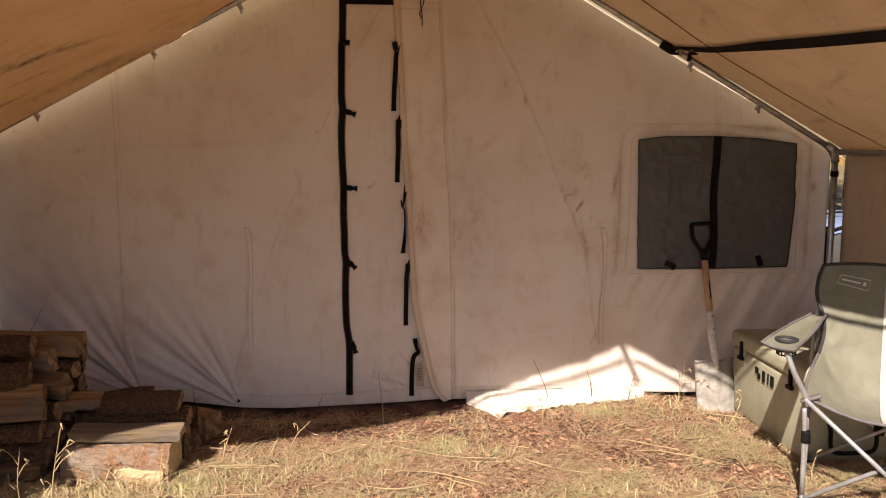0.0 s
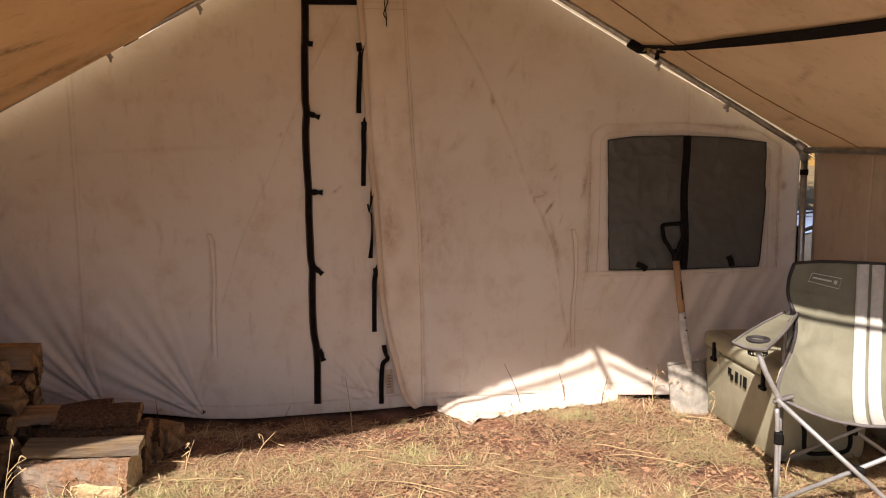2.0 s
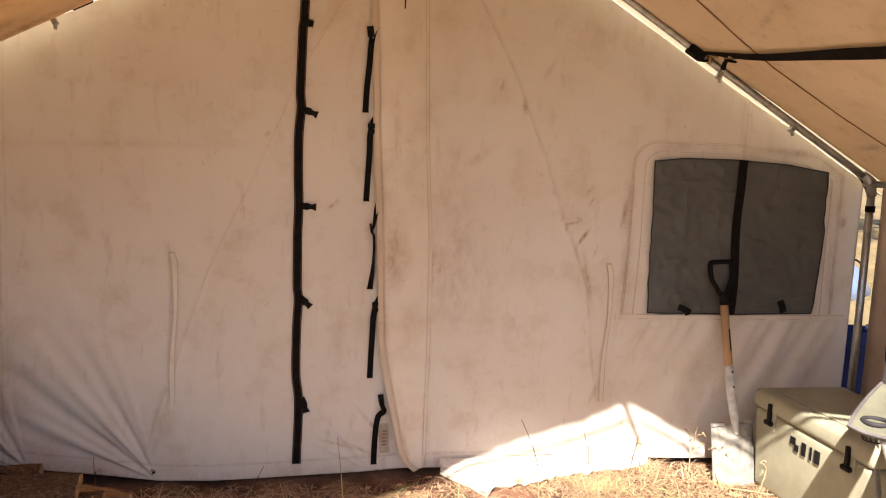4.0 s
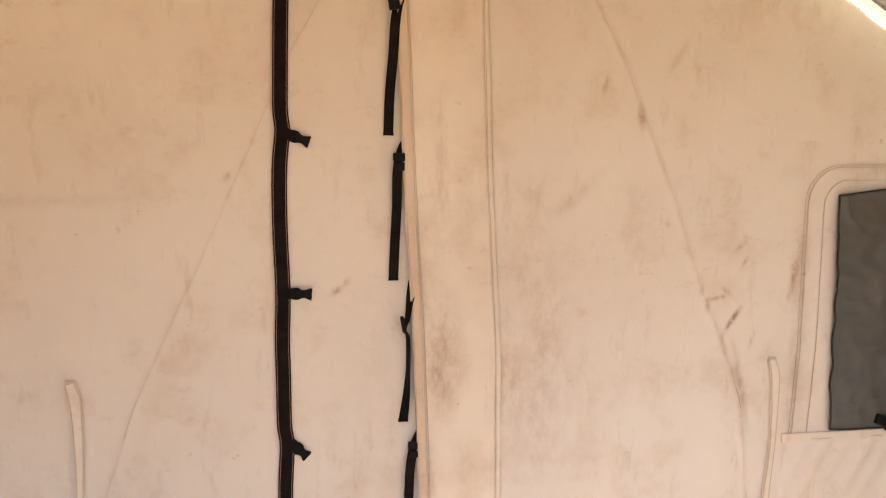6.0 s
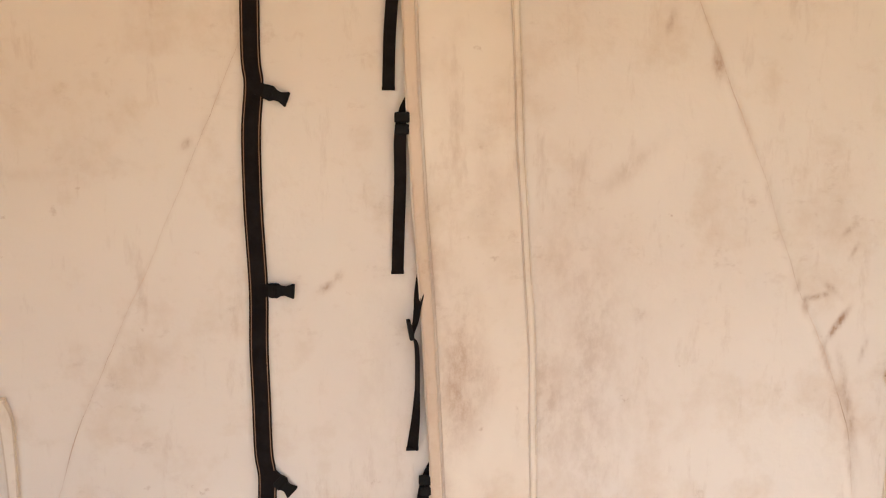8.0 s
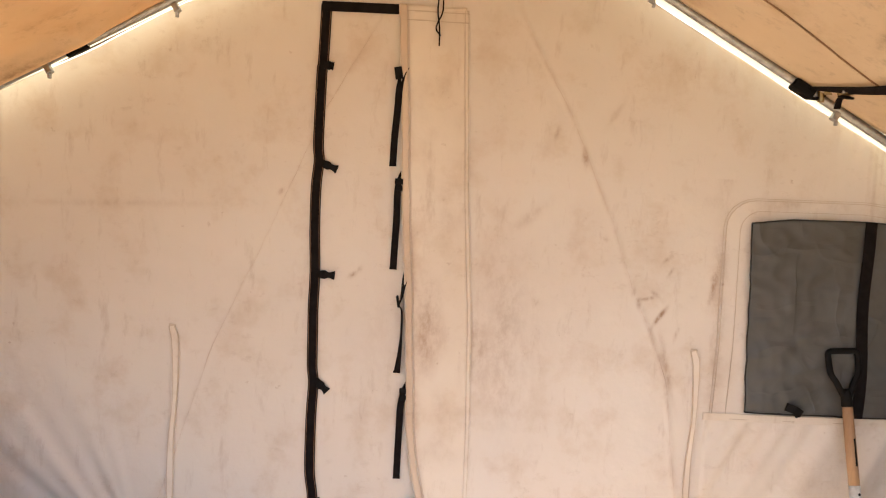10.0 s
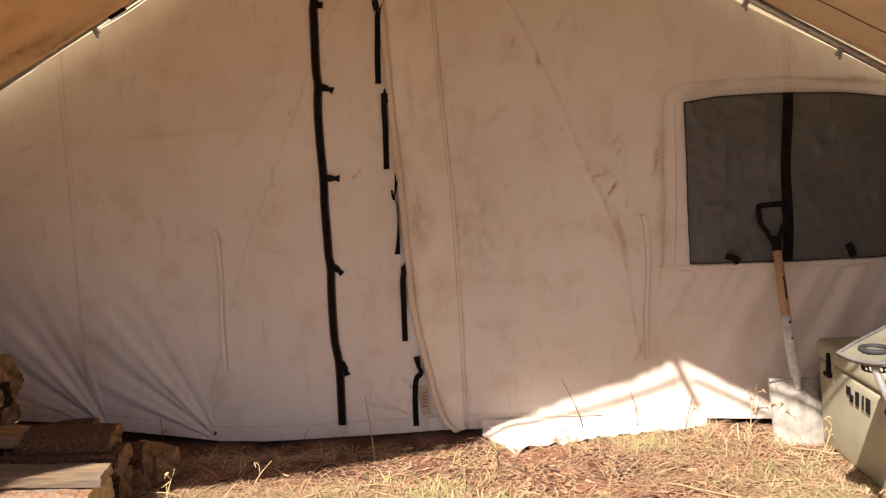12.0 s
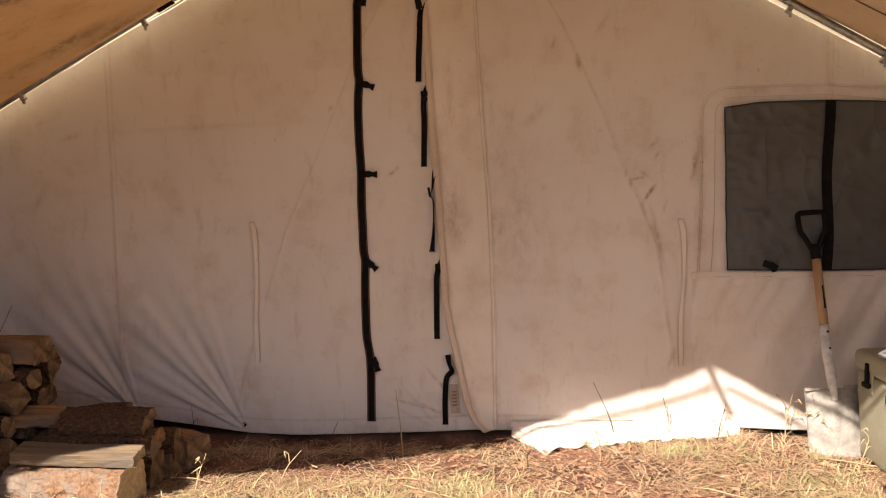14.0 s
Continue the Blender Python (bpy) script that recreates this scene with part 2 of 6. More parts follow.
HEM = [(-1.9, 0.03), (-1.46, 0.0), (-1.04, -0.064), (-0.62, -0.118), (-0.4, -0.128), (0.19, -0.11), (0.45, -0.1), (0.66, -0.1), (1.35, -0.098), (1.5, -0.076), (1.75, -0.078), (2.0, -0.088), (2.7, -0.09)]
CREASE_W = [(-0.1, -0.70), (0.147, -0.632), (0.82, -0.417), (1.045, -0.317), (1.185, -0.251), (1.345, -0.184), (1.493, -0.119), (1.681, -0.045), (2.05, 0.165)]
CREASE_E = [(0.185, 1.372), (0.422, 1.334), (0.751, 1.29), (0.932, 1.22), (1.096, 1.142), (1.337, 1.057), (1.511, 0.978), (1.713, 0.889), (2.11, 0.665)]


def wall_top(x):
    """Seam of the gable wall and the tent roof, a finger below the frame."""
    return roof_z(x) + (0.001 if x > RIDGE_X else 0.016) + 0.004 * wob(x * 2.5, 6) + 0.010 * min(1.0, max(0.0, x - 1.9) / 0.5)


def fan(x, z, px, pz, lo, hi, count, amp, reach):
    """Folds that run together at a peg point."""
    dx, dz = x - px, z - pz
    r = math.hypot(dx, dz)
    if r < 1e-4 or r > reach * 3:
        return 0.0
    a = math.degrees(math.atan2(dz, dx))
    if not lo < a < hi:
        return 0.0
    k = (a - lo) / (hi - lo)
    edge = math.sin(math.pi * k) ** 0.7
    wave = math.cos(2 * math.pi * count * k + 1.3 * math.sin(5 * k + r * 3)) + 0.4 * math.cos(4.7 * math.pi * count * k)
    return amp * edge * wave * (1 - math.exp(-r / 0.10)) * math.exp(-((r / reach) ** 2))


def wall_y(x, z):
    """Depth of the hanging gable canvas; negative is towards the porch."""
    y = 0.016 * wob(x * 0.7 + 3, z * 0.6) + 0.007 * wob(x * 3.1, z * 1.1, 4) + 0.004 * wob(x * 5.3 + z, z * 1.9, 6)
    y += 0.010 * gauss(x - 0.64, 0.07) * gauss(z - 0.75, 0.6) - 0.008 * gauss(x - 0.16, 0.06) * gauss(z - 0.5, 0.5) + 0.0012 * wob(x * 14, z * 9, 9)
    y += fan(x, z, -1.14, -0.06, 100, 160, 3.0, 0.016, 0.75)
    y += fan(x, z, -0.62, -0.12, 102, 165, 3.5, 0.013, 0.72)
    y += fan(x, z, 0.30, -0.10, 100, 165, 3.5, 0.005, 0.3)
    y += fan(x, z, 1.38, 0.88, 225, 300, 3.0, 0.004, 0.5)
    if x > 1.45 and z < 0.62:                    # drapes under the window
        k = x + (z - 0.62) * -0.55
        y += 0.012 * math.sin(k * 31 + 2 * wob(k * 2, 1)) * gauss(z - 0.40, 0.26) * (0.6 + 0.6 * wob(x * 2, 7))
        y += 0.0065 * math.sin(k * 66 + 5 * wob(k * 3, 4)) * math.exp(-(0.62 - z) / 0.20) * (1 - math.exp(-(0.62 - z) / 0.03)) * max(0.2, 0.7 + wob(k * 4, 2))
    top = roof_z(x) - z
    if x > RIDGE_X:                              # short puckers below the rafter
        y += 0.011 * (1 - math.exp(-max(0.0, top) / 0.02)) * math.exp(-max(0.0, top) / 0.10) * math.sin(x * 40 + 4 * wob(x * 3, 2)) ** 3 * max(0.0, 0.5 + 1.3 * wob(x * 2.2, 5))
    y -= 0.003 * gauss(line_off(x, z, CREASE_E), 0.012) if z > 0.2 else 0
    y -= 0.002 * gauss(line_off(x, z, CREASE_W), 0.008)
    for sx in (-1.227, 2.02):                    # panel seams
        y -= 0.004 * (gauss(x - sx, 0.012) if sx < 0 or z > 1.36 else 0)
    return y


def dirt_shade_at(x, z):
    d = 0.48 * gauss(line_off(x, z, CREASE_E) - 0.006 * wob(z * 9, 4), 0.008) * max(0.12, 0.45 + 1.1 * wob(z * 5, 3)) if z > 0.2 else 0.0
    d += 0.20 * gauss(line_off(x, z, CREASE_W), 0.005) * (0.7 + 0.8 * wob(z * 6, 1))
    # Smudges right of the door seam, with the fold's shade painted in.
    d += 0.66 * gauss(x - 0.63 - 0.05 * wob(z * 3, 2), 0.080) * gauss(z - 0.88, 0.28) * max(0, 0.6 + wob(x * 9, z * 3)) + 0.13 * gauss(x - 0.70, 0.15) * gauss(z - 0.85, 0.32)
    # Soft shadow left of the flap edge, painted into the same mask.
    d += 0.10 * gauss(x - 0.20, 0.08) * gauss(z - 0.85, 0.30)
    hem = z - lerp(HEM, x)
    d += 0.5 * gauss(hem, 0.045) * (0.5 + wob(x * 4, z * 9)) + 0.45 * gauss(hem - 0.07, 0.004)
    for sx in (-1.227, 2.02):
        if sx < 0 or z > 1.36:
            d += 0.30 * (gauss(x - sx - 0.012, 0.004) + gauss(x - sx + 0.012, 0.004))
    if 1.40 < x < 2.67 and 0.58 < z < 1.52:       # grime along the window surround
        side_d = min(abs(x - 1.475), abs(x - 2.575))
        d += (0.55 * gauss(side_d, 0.026) + 0.50 * gauss(z - 1.435 + 0.06 * max(0.0, x - 2.2), 0.018) + 0.22 * gauss(z - 0.615, 0.012)) * max(0.0, 0.35 + 1.3 * wob(x * 7, z * 6, 3))
    # smudges beside the window, near the right crease and scattered rubs
    for cx, cz, ln, wd, ang, amt in ((1.45, 1.12, 0.07, 0.012, 80, 0.8), (1.25, 0.99, 0.040, 0.007, 55, 1.4), (1.20, 1.06, 0.03, 0.006, 10, 1.0), (1.235, 1.075, 0.020, 0.006, -40, 0.9), (1.15, 1.08, 0.014, 0.005, 80, 0.9), (1.27, 1.21, 0.020, 0.006, 40, 0.7), (1.285, 1.16, 0.020, 0.005, 60, 0.7), (1.32, 0.93, 0.025, 0.005, 75, 0.8),
                                     (1.17, 1.04, 0.02, 0.008, 100, 0.5), (1.29, 0.80, 0.12, 0.01, 104, 0.6), (0.09, 1.10, 0.016, 0.008, 30, 0.9),
                                     (0.12, 1.125, 0.012, 0.007, 70, 0.6), (-0.185, 1.40, 0.012, 0.008, 45, 0.8), (0.94, 1.57, 0.03, 0.01, 100, 0.8),
                                     (0.78, 1.03, 0.014, 0.012, 0, 0.5), (0.30, 0.12, 0.09, 0.006, 130, 0.7), (0.18, 0.02, 0.10, 0.005, 165, 0.7),
                                     (0.24, 0.01, 0.06, 0.004, 150, 0.7), (2.60, 1.10, 0.03, 0.02, 90, 0.7), (1.36, 0.25, 0.05, 0.012, 70, 0.6),
                                     (-1.42, 1.30, 0.05, 0.012, 20, 0.4), (-0.8, 1.33, 0.35, 0.012, 2, 0.22), (-1.6, 1.0, 0.06, 0.02, 60, 0.4),
                                     (0.75, 1.35, 0.08, 0.02, 40, 0.25), (1.05, 1.75, 0.06, 0.012, 60, 0.3), (0.83, 1.66, 0.025, 0.006, 75, 0.6)):
        c, s = math.cos(radians(ang)), math.sin(radians(ang))
        u, v = (x - cx) * c + (z - cz) * s, -(x - cx) * s + (z - cz) * c
        if abs(u) < 3 * ln and abs(v) < 4 * wd:
            d += amt * gauss(u, ln) * gauss(v, wd)
    return min(1.0, max(0.0, d))


# ---- ground ----
def ground_z(x, y):
    dip = 0.028 * gauss(math.hypot(x - 2.04, y + 0.14), 0.16) if 1.5 < x < 2.6 and -0.7 < y < 0.4 else 0.0
    near = max(0.0, 1 - math.hypot(x - 0.4, y + 1.5) / 12)
    return GROUND - dip + near * (0.018 * wob(x * 0.9, y * 0.9, 5) + 0.013 * wob(x * 3.2, y * 3.2, 2) + 0.006 * wob(x * 9, y * 9, 4)) + (1 - near) * 0.5 * wob(x * 0.03, y * 0.03) - (0.05 * gauss(y + 0.08, 0.13) * min(1.0, (0.75 - x) / 0.4) if -1.9 < x < 0.75 and -0.6 < y < 0.5 else 0.0)


def build_ground():
    xs = sorted({round(v, 3) for v in np.concatenate([np.linspace(-2.2, 3.2, 136), np.linspace(-12, 12, 41), np.linspace(-200, 200, 41), [-1500, -600, 600, 1500]])})
    ys = sorted({round(v, 3) for v in np.concatenate([np.linspace(-2.6, 0.3, 74), np.linspace(-12, 12, 41), np.linspace(-200, 200, 41), [-1500, -600, 600, 1500]])})
    verts = [(x, y, ground_z(x, y)) for y in ys for x in xs]
    w = len(xs)
    faces = [(j * w + i, j * w + i + 1, (j + 1) * w + i + 1, (j + 1) * w + i) for j in range(len(ys) - 1) for i in range(w - 1)]
    me = bpy.data.meshes.new("ground")
    me.from_pydata(verts, [], faces)
    me.materials.append(M_SOIL)
    for poly in me.polygons:
        poly.use_smooth = True
    return tagged(new("ground", me), "reddish brown soil strewn with dry grass", "ground", kind="structure")


build_ground()


# ---- gable wall ----
def build_wall():
    nu, nv = 600, 350
    bm = bmesh.new()

    def place(u, v):
        x = WEST + (EAST - WEST) * u
        z0 = lerp(HEM, x)
        z = z0 + (wall_top(x) - z0) * v
        return (x, wall_y(x, z), z)
    sheet(nu, nv, place, bm=bm)
    lay = bm.verts.layers.float.new("dirt_shade")
    for v in bm.verts:
        v[lay] = dirt_shade_at(v.co.x, v.co.z)
    bm.normal_update()
    bmesh.ops.solidify(bm, geom=bm.faces[:], thickness=0.002)
    return tagged(mesh_ob("wall_gable", bm, M_WALL, smooth=True), "stained cream canvas gable wall of the tent", "wall", kind="structure")


WALL = build_wall()


def on_wall(x, z, lift=0.004):
    return Vector((x, wall_y(x, z) - lift, z))


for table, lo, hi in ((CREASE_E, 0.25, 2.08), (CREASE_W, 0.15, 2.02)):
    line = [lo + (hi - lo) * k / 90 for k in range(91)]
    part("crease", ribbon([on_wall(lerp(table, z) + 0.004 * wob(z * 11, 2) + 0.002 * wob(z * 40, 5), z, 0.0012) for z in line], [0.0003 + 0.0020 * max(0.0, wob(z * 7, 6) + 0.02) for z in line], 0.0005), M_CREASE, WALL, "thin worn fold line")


# ---- tent body behind the wall ----
def build_tent_body():
    back = 4.6
    for side, edge, label in ((1, EAST, "roof_east"), (-1, WEST, "roof_west")):
        over = [(-0.118, 0.027), (-0.09, 0.026), (-0.07, 0.021), (-0.045, 0.013), (-0.02, 0.005), (-0.001, 0.003)]
        runs = [(0.002, 0.003), (0.04, 0.012), (0.10, 0.034), (0.22, 0.05)] + [(0.22 + (back - 0.22) * k / 14, 0.05 - 0.02 * math.sin(math.pi * k / 14)) for k in range(1, 15)]

        def slope(u, v, table, reach):
            x = RIDGE_X + (edge + side * reach - RIDGE_X) * u
            y, up = table[round(v * (len(table) - 1))]
            y -= 0.035 * min(1.0, max(0.0, (x - 1.8) / 0.1)) if y < -0.1 else 0.0
            return (x, y, wall_top(x) + up + (0.003 * wob(x * 14, y * 20, 4) if -0.1 < y < -0.01 else 0.0))
        bm = sheet(60, len(runs) - 1, lambda u, v: slope(u, v, runs, 0.12), 0.003)
        roof = tagged(mesh_ob("tent_" + label, bm, M_TENT, smooth=True), "cream canvas slope of the tent roof", "tent roof", kind="structure")
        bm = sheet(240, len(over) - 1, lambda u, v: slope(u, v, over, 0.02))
        part("overhang", bm, M_FLY, roof, "narrow sunlit canvas overhang over the frame, extra translucent to glow", True)
        bm = sheet(2, 20, lambda u, v: (edge, 0.004 + (back - 0.004) * v, GROUND + (roof_z(edge) + 0.03 - GROUND) * u), 0.003)
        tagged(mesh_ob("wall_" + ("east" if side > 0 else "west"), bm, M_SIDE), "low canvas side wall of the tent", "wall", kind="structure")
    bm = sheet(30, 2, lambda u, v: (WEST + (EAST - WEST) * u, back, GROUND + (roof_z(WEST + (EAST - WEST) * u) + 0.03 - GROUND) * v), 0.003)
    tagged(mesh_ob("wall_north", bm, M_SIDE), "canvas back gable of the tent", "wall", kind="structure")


build_tent_body()


# ---- porch roof ----
def porch_z(x, y):
    """Underside of the porch canvas: slack between rafters, pulled over the frame."""
    k = (y - FRONT) / -FRONT
    z = roof_z(x) + 0.022
    u = abs(x - RIDGE_X) / 2.2
    z += -0.035 * math.sin(math.pi * min(1, max(0, k))) * (0.4 + 0.6 * math.sin(math.pi * min(1, u)))
    z += (0.012 * wob(x * 1.6, y * 1.3, 8) + 0.004 * wob(x * 6, y * 5, 3)) * min(1.0, max(0.0, (-y - 0.08) / 0.35))
    if x < -0.62:
        z -= 0.050 * gauss(y + 0.20, 0.072) * min(1.0, (-0.62 - x) / 0.22)
    if x > 1.9:
        z += 0.006 * gauss(y + 0.105, 0.06) * min(1.0, (x - 1.9) / 0.2)
    return z


def front_line(x):
    """Front of the porch frame; the west slope is scalloped."""
    u = RIDGE_X - x
    if u > 0:
        return FRONT + 0.06 * min(1.0, max(0.0, (u - 1.0) / 0.7)) + 0.045 * min(1.0, max(0.0, (u - 1.6) / 0.3)) + 0.095 * gauss(u - 0.68, 0.38) * min(1, u / 0.2)
    return FRONT - 0.01 * math.sin(-u * 3) + 0.085 * min(1.0, max(0.0, (x - 1.15) / 0.3))


def front_edge(x):
    """The front hem hangs uneven along that line."""
    return front_line(x) + 0.014 * wob(x * 7, 4) + 0.010 * wob(x * 21, 6) + 0.007 * wob(x * 47, 2)


def roof_dirt(x, y):
    d = 0.0
    for cx, cy, ln, wd, ang, amt in ((-1.26, -0.98, 0.14, 0.035, 20, 1.0), (-1.12, -0.86, 0.10, 0.02, 35, 1.0), (-1.42, -1.10, 0.12, 0.05, 10, 0.8), (-1.36, -0.72, 0.08, 0.012, 30, 0.8),
                                     (-1.30, -0.30, 0.22, 0.03, 5, 0.6), (-1.05, -0.22, 0.15, 0.02, 0, 0.6), (-0.75, -0.60, 0.14, 0.02, 60, 0.3), (-1.6, -0.5, 0.12, 0.03, 15, 0.7),
                                     (2.25, -0.75, 0.05, 0.015, 40, 0.5), (2.1, -1.05, 0.12, 0.015, 75, 0.4), (1.6, -0.8, 0.10, 0.012, 70, 0.4), (2.4, -0.4, 0.10, 0.02, 80, 0.5)):
        c, s = math.cos(radians(ang)), math.sin(radians(ang))
        u, v = (x - cx) * c + (y - cy) * s, -(x - cx) * s + (y - cy) * c
        if abs(u) < 3 * ln and abs(v) < 4 * wd:
            d += amt * gauss(u, ln) * gauss(v, wd)
    return min(1.0, d)


def build_porch_roof():
    for side, eave, name in ((1, 2.74, "porch_roof_east"), (-1, -1.92, "porch_roof_west")):
        def place(u, v):
            x = RIDGE_X + (eave - RIDGE_X) * u
            rear = -0.108 + 0.004 * wob(x * 3, 3) + 0.004 * wob(x * 17, 8)
            y = front_edge(x) + (rear - front_edge(x)) * v
            return (x, y, porch_z(x, y))
        bm = sheet(330, 80, place)
        lay = bm.verts.layers.float.new("dirt_shade")
        for v in bm.verts:
            v[lay] = roof_dirt(v.co.x, v.co.y)
        bm.normal_update()
        bmesh.ops.solidify(bm, geom=bm.faces[:], thickness=-0.002)
        roof = tagged(mesh_ob(name, bm, M_ROOF if side > 0 else M_ROOF_W, smooth=True), "sunlit tan canvas slope of the porch roof with dark stains", "canvas roof", kind="structure")
        if side > 0:
            line = [1.0 * i / 60 for i in range(61)]
            pts = [(RIDGE_X + (eave - RIDGE_X) * k, -0.55 - 0.05 * k * k - 0.012 * math.sin(k * 20) + 0.008 * wob(k * 30, 4) + 0.11 * gauss(RIDGE_X + (eave - RIDGE_X) * k - 2.05, 0.42)) for k in line]
            part("seam", ribbon([(x, y, porch_z(x, y) - 0.004) for x, y in pts], [0.006 + 0.005 * abs(wob(k * 40, 9)) for k in line], 0.003, (0, 0, -1)), M_THREAD, roof, "dark stitched roof seam")


build_porch_roof()


def side_wall(name, x, y0, y1, label):
    top = 1.315 if x > 0 else 1.47
    bm = sheet(60, 40, lambda u, v: (x + 0.02 * wob(u * 3, v * 2, x) + 0.006 * math.sin(u * 40 + 2 * v) * (1 - v), y0 + (y1 - y0) * u + 0.02 * (1 - v) * (1 if u < 0.01 else 0),
                                     GROUND + 0.01 + (top - GROUND) * v), 0.002)
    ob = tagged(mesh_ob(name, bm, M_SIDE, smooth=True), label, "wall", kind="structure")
    sgn = -1 if x > 0 else 1
    for yy in (-0.62, -1.5):
        pts = [(x + sgn * 0.006 + 0.02 * wob((yy - y0) / (y1 - y0) * 3, k / 20 * 2, x), yy, GROUND + 0.01 + (top - GROUND) * k / 20) for k in range(21)]
        part("seam", ribbon(pts, 0.014, 0.003, (sgn, 0, 0)), M_SEAM, ob)
    return ob


side_wall("porch_wall_east", 2.725, -0.10, FRONT, "dirty tan canvas side curtain of the porch")
side_wall("porch_wall_west", -1.905, -0.06, FRONT - 0.06, "plain tan canvas side curtain of the porch")


# ---- porch frame: steel tubes ----
def pole(name, pts, r, label, parent=None):
    ob = mesh_ob(name, tube(pts, r, 12), M_STEEL, parent, smooth=True)
    return tagged(ob, label, "tent pole", "porch frame poles") if parent is None else ob


def spring_clip(parent, x, y, z, tilt):
    bm = rbox((0.022, 0.03, 0.034), (x, y, z - 0.018), 0.004, Matrix.Rotation(radians(tilt), 4, "Y"))
    rbox((0.012, 0.014, 0.022), (x + 0.004, y, z - 0.040), 0.003, bm=bm)
    part("clip", bm, M_STEEL, parent, "small steel clip")


def build_frame():
    r = 0.0165
    for y, tag in ((-0.1, "rear"), (FRONT - 0.085, "front")):
        for side, ex in ((1, 2.655), (-1, -1.86)):
            a, b = (RIDGE_X + side * 0.03, y, roof_z(RIDGE_X) - 0.0), (ex, y, roof_z(ex) - 0.004)
            line = [Vector(a).lerp(Vector(b), k / 16) for k in range(17)]
            if tag == "front":               # bowed, hung just before the hem
                line = [Vector((p.x, front_line(p.x) - 0.012 - 0.06 * min(1.0, max(0.0, (p.x - 1.15) / 0.3)) - 0.07 * max(0.0, 1 - abs(p.x - RIDGE_X) / 1.3), p.z + 0.018 * min(1.0, abs(p.x - RIDGE_X) / 1.2))) for p in line]
            raf = pole("rafter_pole", line, r if tag == "rear" else 0.012, "galvanised steel rafter pole under the porch canvas")
            if tag == "rear":
                xs = (1.13, 1.815, 2.205) if side > 0 else (-0.555, -0.998, -1.59)
                for x in xs:
                    spring_clip(raf, x, y, roof_z(x) - 0.008, 29 * side)
                for x, ln in ((-0.90, 0.036),) if side < 0 else ():
                    q = [(x - ln, y, roof_z(x - ln)), (x + ln, y, roof_z(x + ln))]
                    part("tape", tube(q, r + 0.0025, 12), M_WEB, raf, "black tape wrap", True)
            if tag == "front" and side < 0:
                continue                     # that corner is guyed, not posted
            post_pts = [(ex + 0.006 * side, y, roof_z(ex) - 0.004), (ex + 0.012 * side, y, 0.6), (ex + 0.012 * side, y, GROUND - 0.02)]
            post = pole("corner_pole", post_pts, 0.0185, "upright galvanised steel corner pole of the porch")
            part("elbow", tube([(ex - 0.05 * side, y, roof_z(ex - 0.05 * side)), (ex, y, roof_z(ex) - 0.002), (ex + 0.008 * side, y, roof_z(ex) - 0.07)], 0.023, 12), M_STEEL, post, "steel corner fitting", True)
            part("strap", tube([(ex + 0.008 * side, y, 1.165), (ex + 0.008 * side, y, 1.195)], 0.0225, 12), M_WEB, post, "black strap round the pole", True)
    for x, ext in ((RIDGE_X, 0.28), (2.655, 0.0), (-1.86, 0.0)):
        z = roof_z(x) - 0.012
        pole("ridge_pole" if ext else "eave_pole", [(x, -0.06, z), (x, -1.2, z), (x, FRONT - 0.09 - ext * 0.4, z)], r, "galvanised steel pole running along the porch")
    # joint on the east rafter, with a black strap that runs out along the roof
    joint = thing("purlin_joint", (1.70, -0.12, roof_z(1.70)), "dark clamp joint on the east rafter", "clamp")
    part("clamp", rbox((0.085, 0.05, 0.042), (-0.015, 0.01, 0.0), 0.008, Matrix.Rotation(radians(29), 4, "Y")), M_CLIP, joint, "black clamp body")
    part("bolt", tube([(0.05, 0.0, -0.045), (0.05, -0.0, 0.005)], 0.012, 8), M_BRASS, joint, "worn brass bolt")
    part("nut", tube([(0.04, -0.04, -0.005), (0.075, -0.055, -0.005)], 0.02, 6), M_BRASS, joint)
    part("loop", tube([(0.045 * math.cos(a) + 0.02, 0.0, 0.022 * math.sin(a) - 0.012) for a in (k * math.pi / 8 for k in range(17))], 0.006, 6, cap=False), M_WEB, joint, "black webbing loop")
    rat = thing("strap_tensioner", (1.755, -0.30, 1.822), "worn tan metal tensioner on the roof strap", "buckle")
    part("frame", rbox((0.04, 0.075, 0.022), (0, 0, 0), 0.005), M_BRASS, rat, "worn tan metal frame")
    part("lever", rbox((0.032, 0.06, 0.008), (0, 0.01, -0.018), 0.003, Matrix.Rotation(radians(14), 4, "X")), M_CLIP, rat, "dark lever")
    part("pin", tube([(-0.026, -0.02, -0.004), (0.026, -0.02, -0.004)], 0.006, 8), M_STEEL, rat)
    part("tail", ribbon([(0, 0.03, -0.01), (0.0, 0.055, -0.022), (0.004, 0.075, -0.05)], 0.022, 0.003, (0, -0.5, -1)), M_WEB, rat, "short black strap tail")
    pts = smooth_line([(1.70, -0.14, 1.850), (1.755, -0.5, 1.800), (1.80, -1.0, 1.768), (1.87, -1.6, 1.734), (1.96, -2.42, 1.700)], 8)
    w = [0.016 + 0.05 * min(1, i / 16) for i in range(len(pts))]
    tagged(mesh_ob("roof_strap", ribbon(pts, w, 0.003, (-0.15, -1.0, -0.5)), M_WEB), "slack black webbing strap under the porch roof", "strap")


build_frame()
cord = smooth_line([(2.585, -0.035, 1.362), (2.640, -0.045, 1.315), (2.668, -0.06, 1.255), (2.672, -0.078, 1.20), (2.670, -0.092, 1.15)], 6)
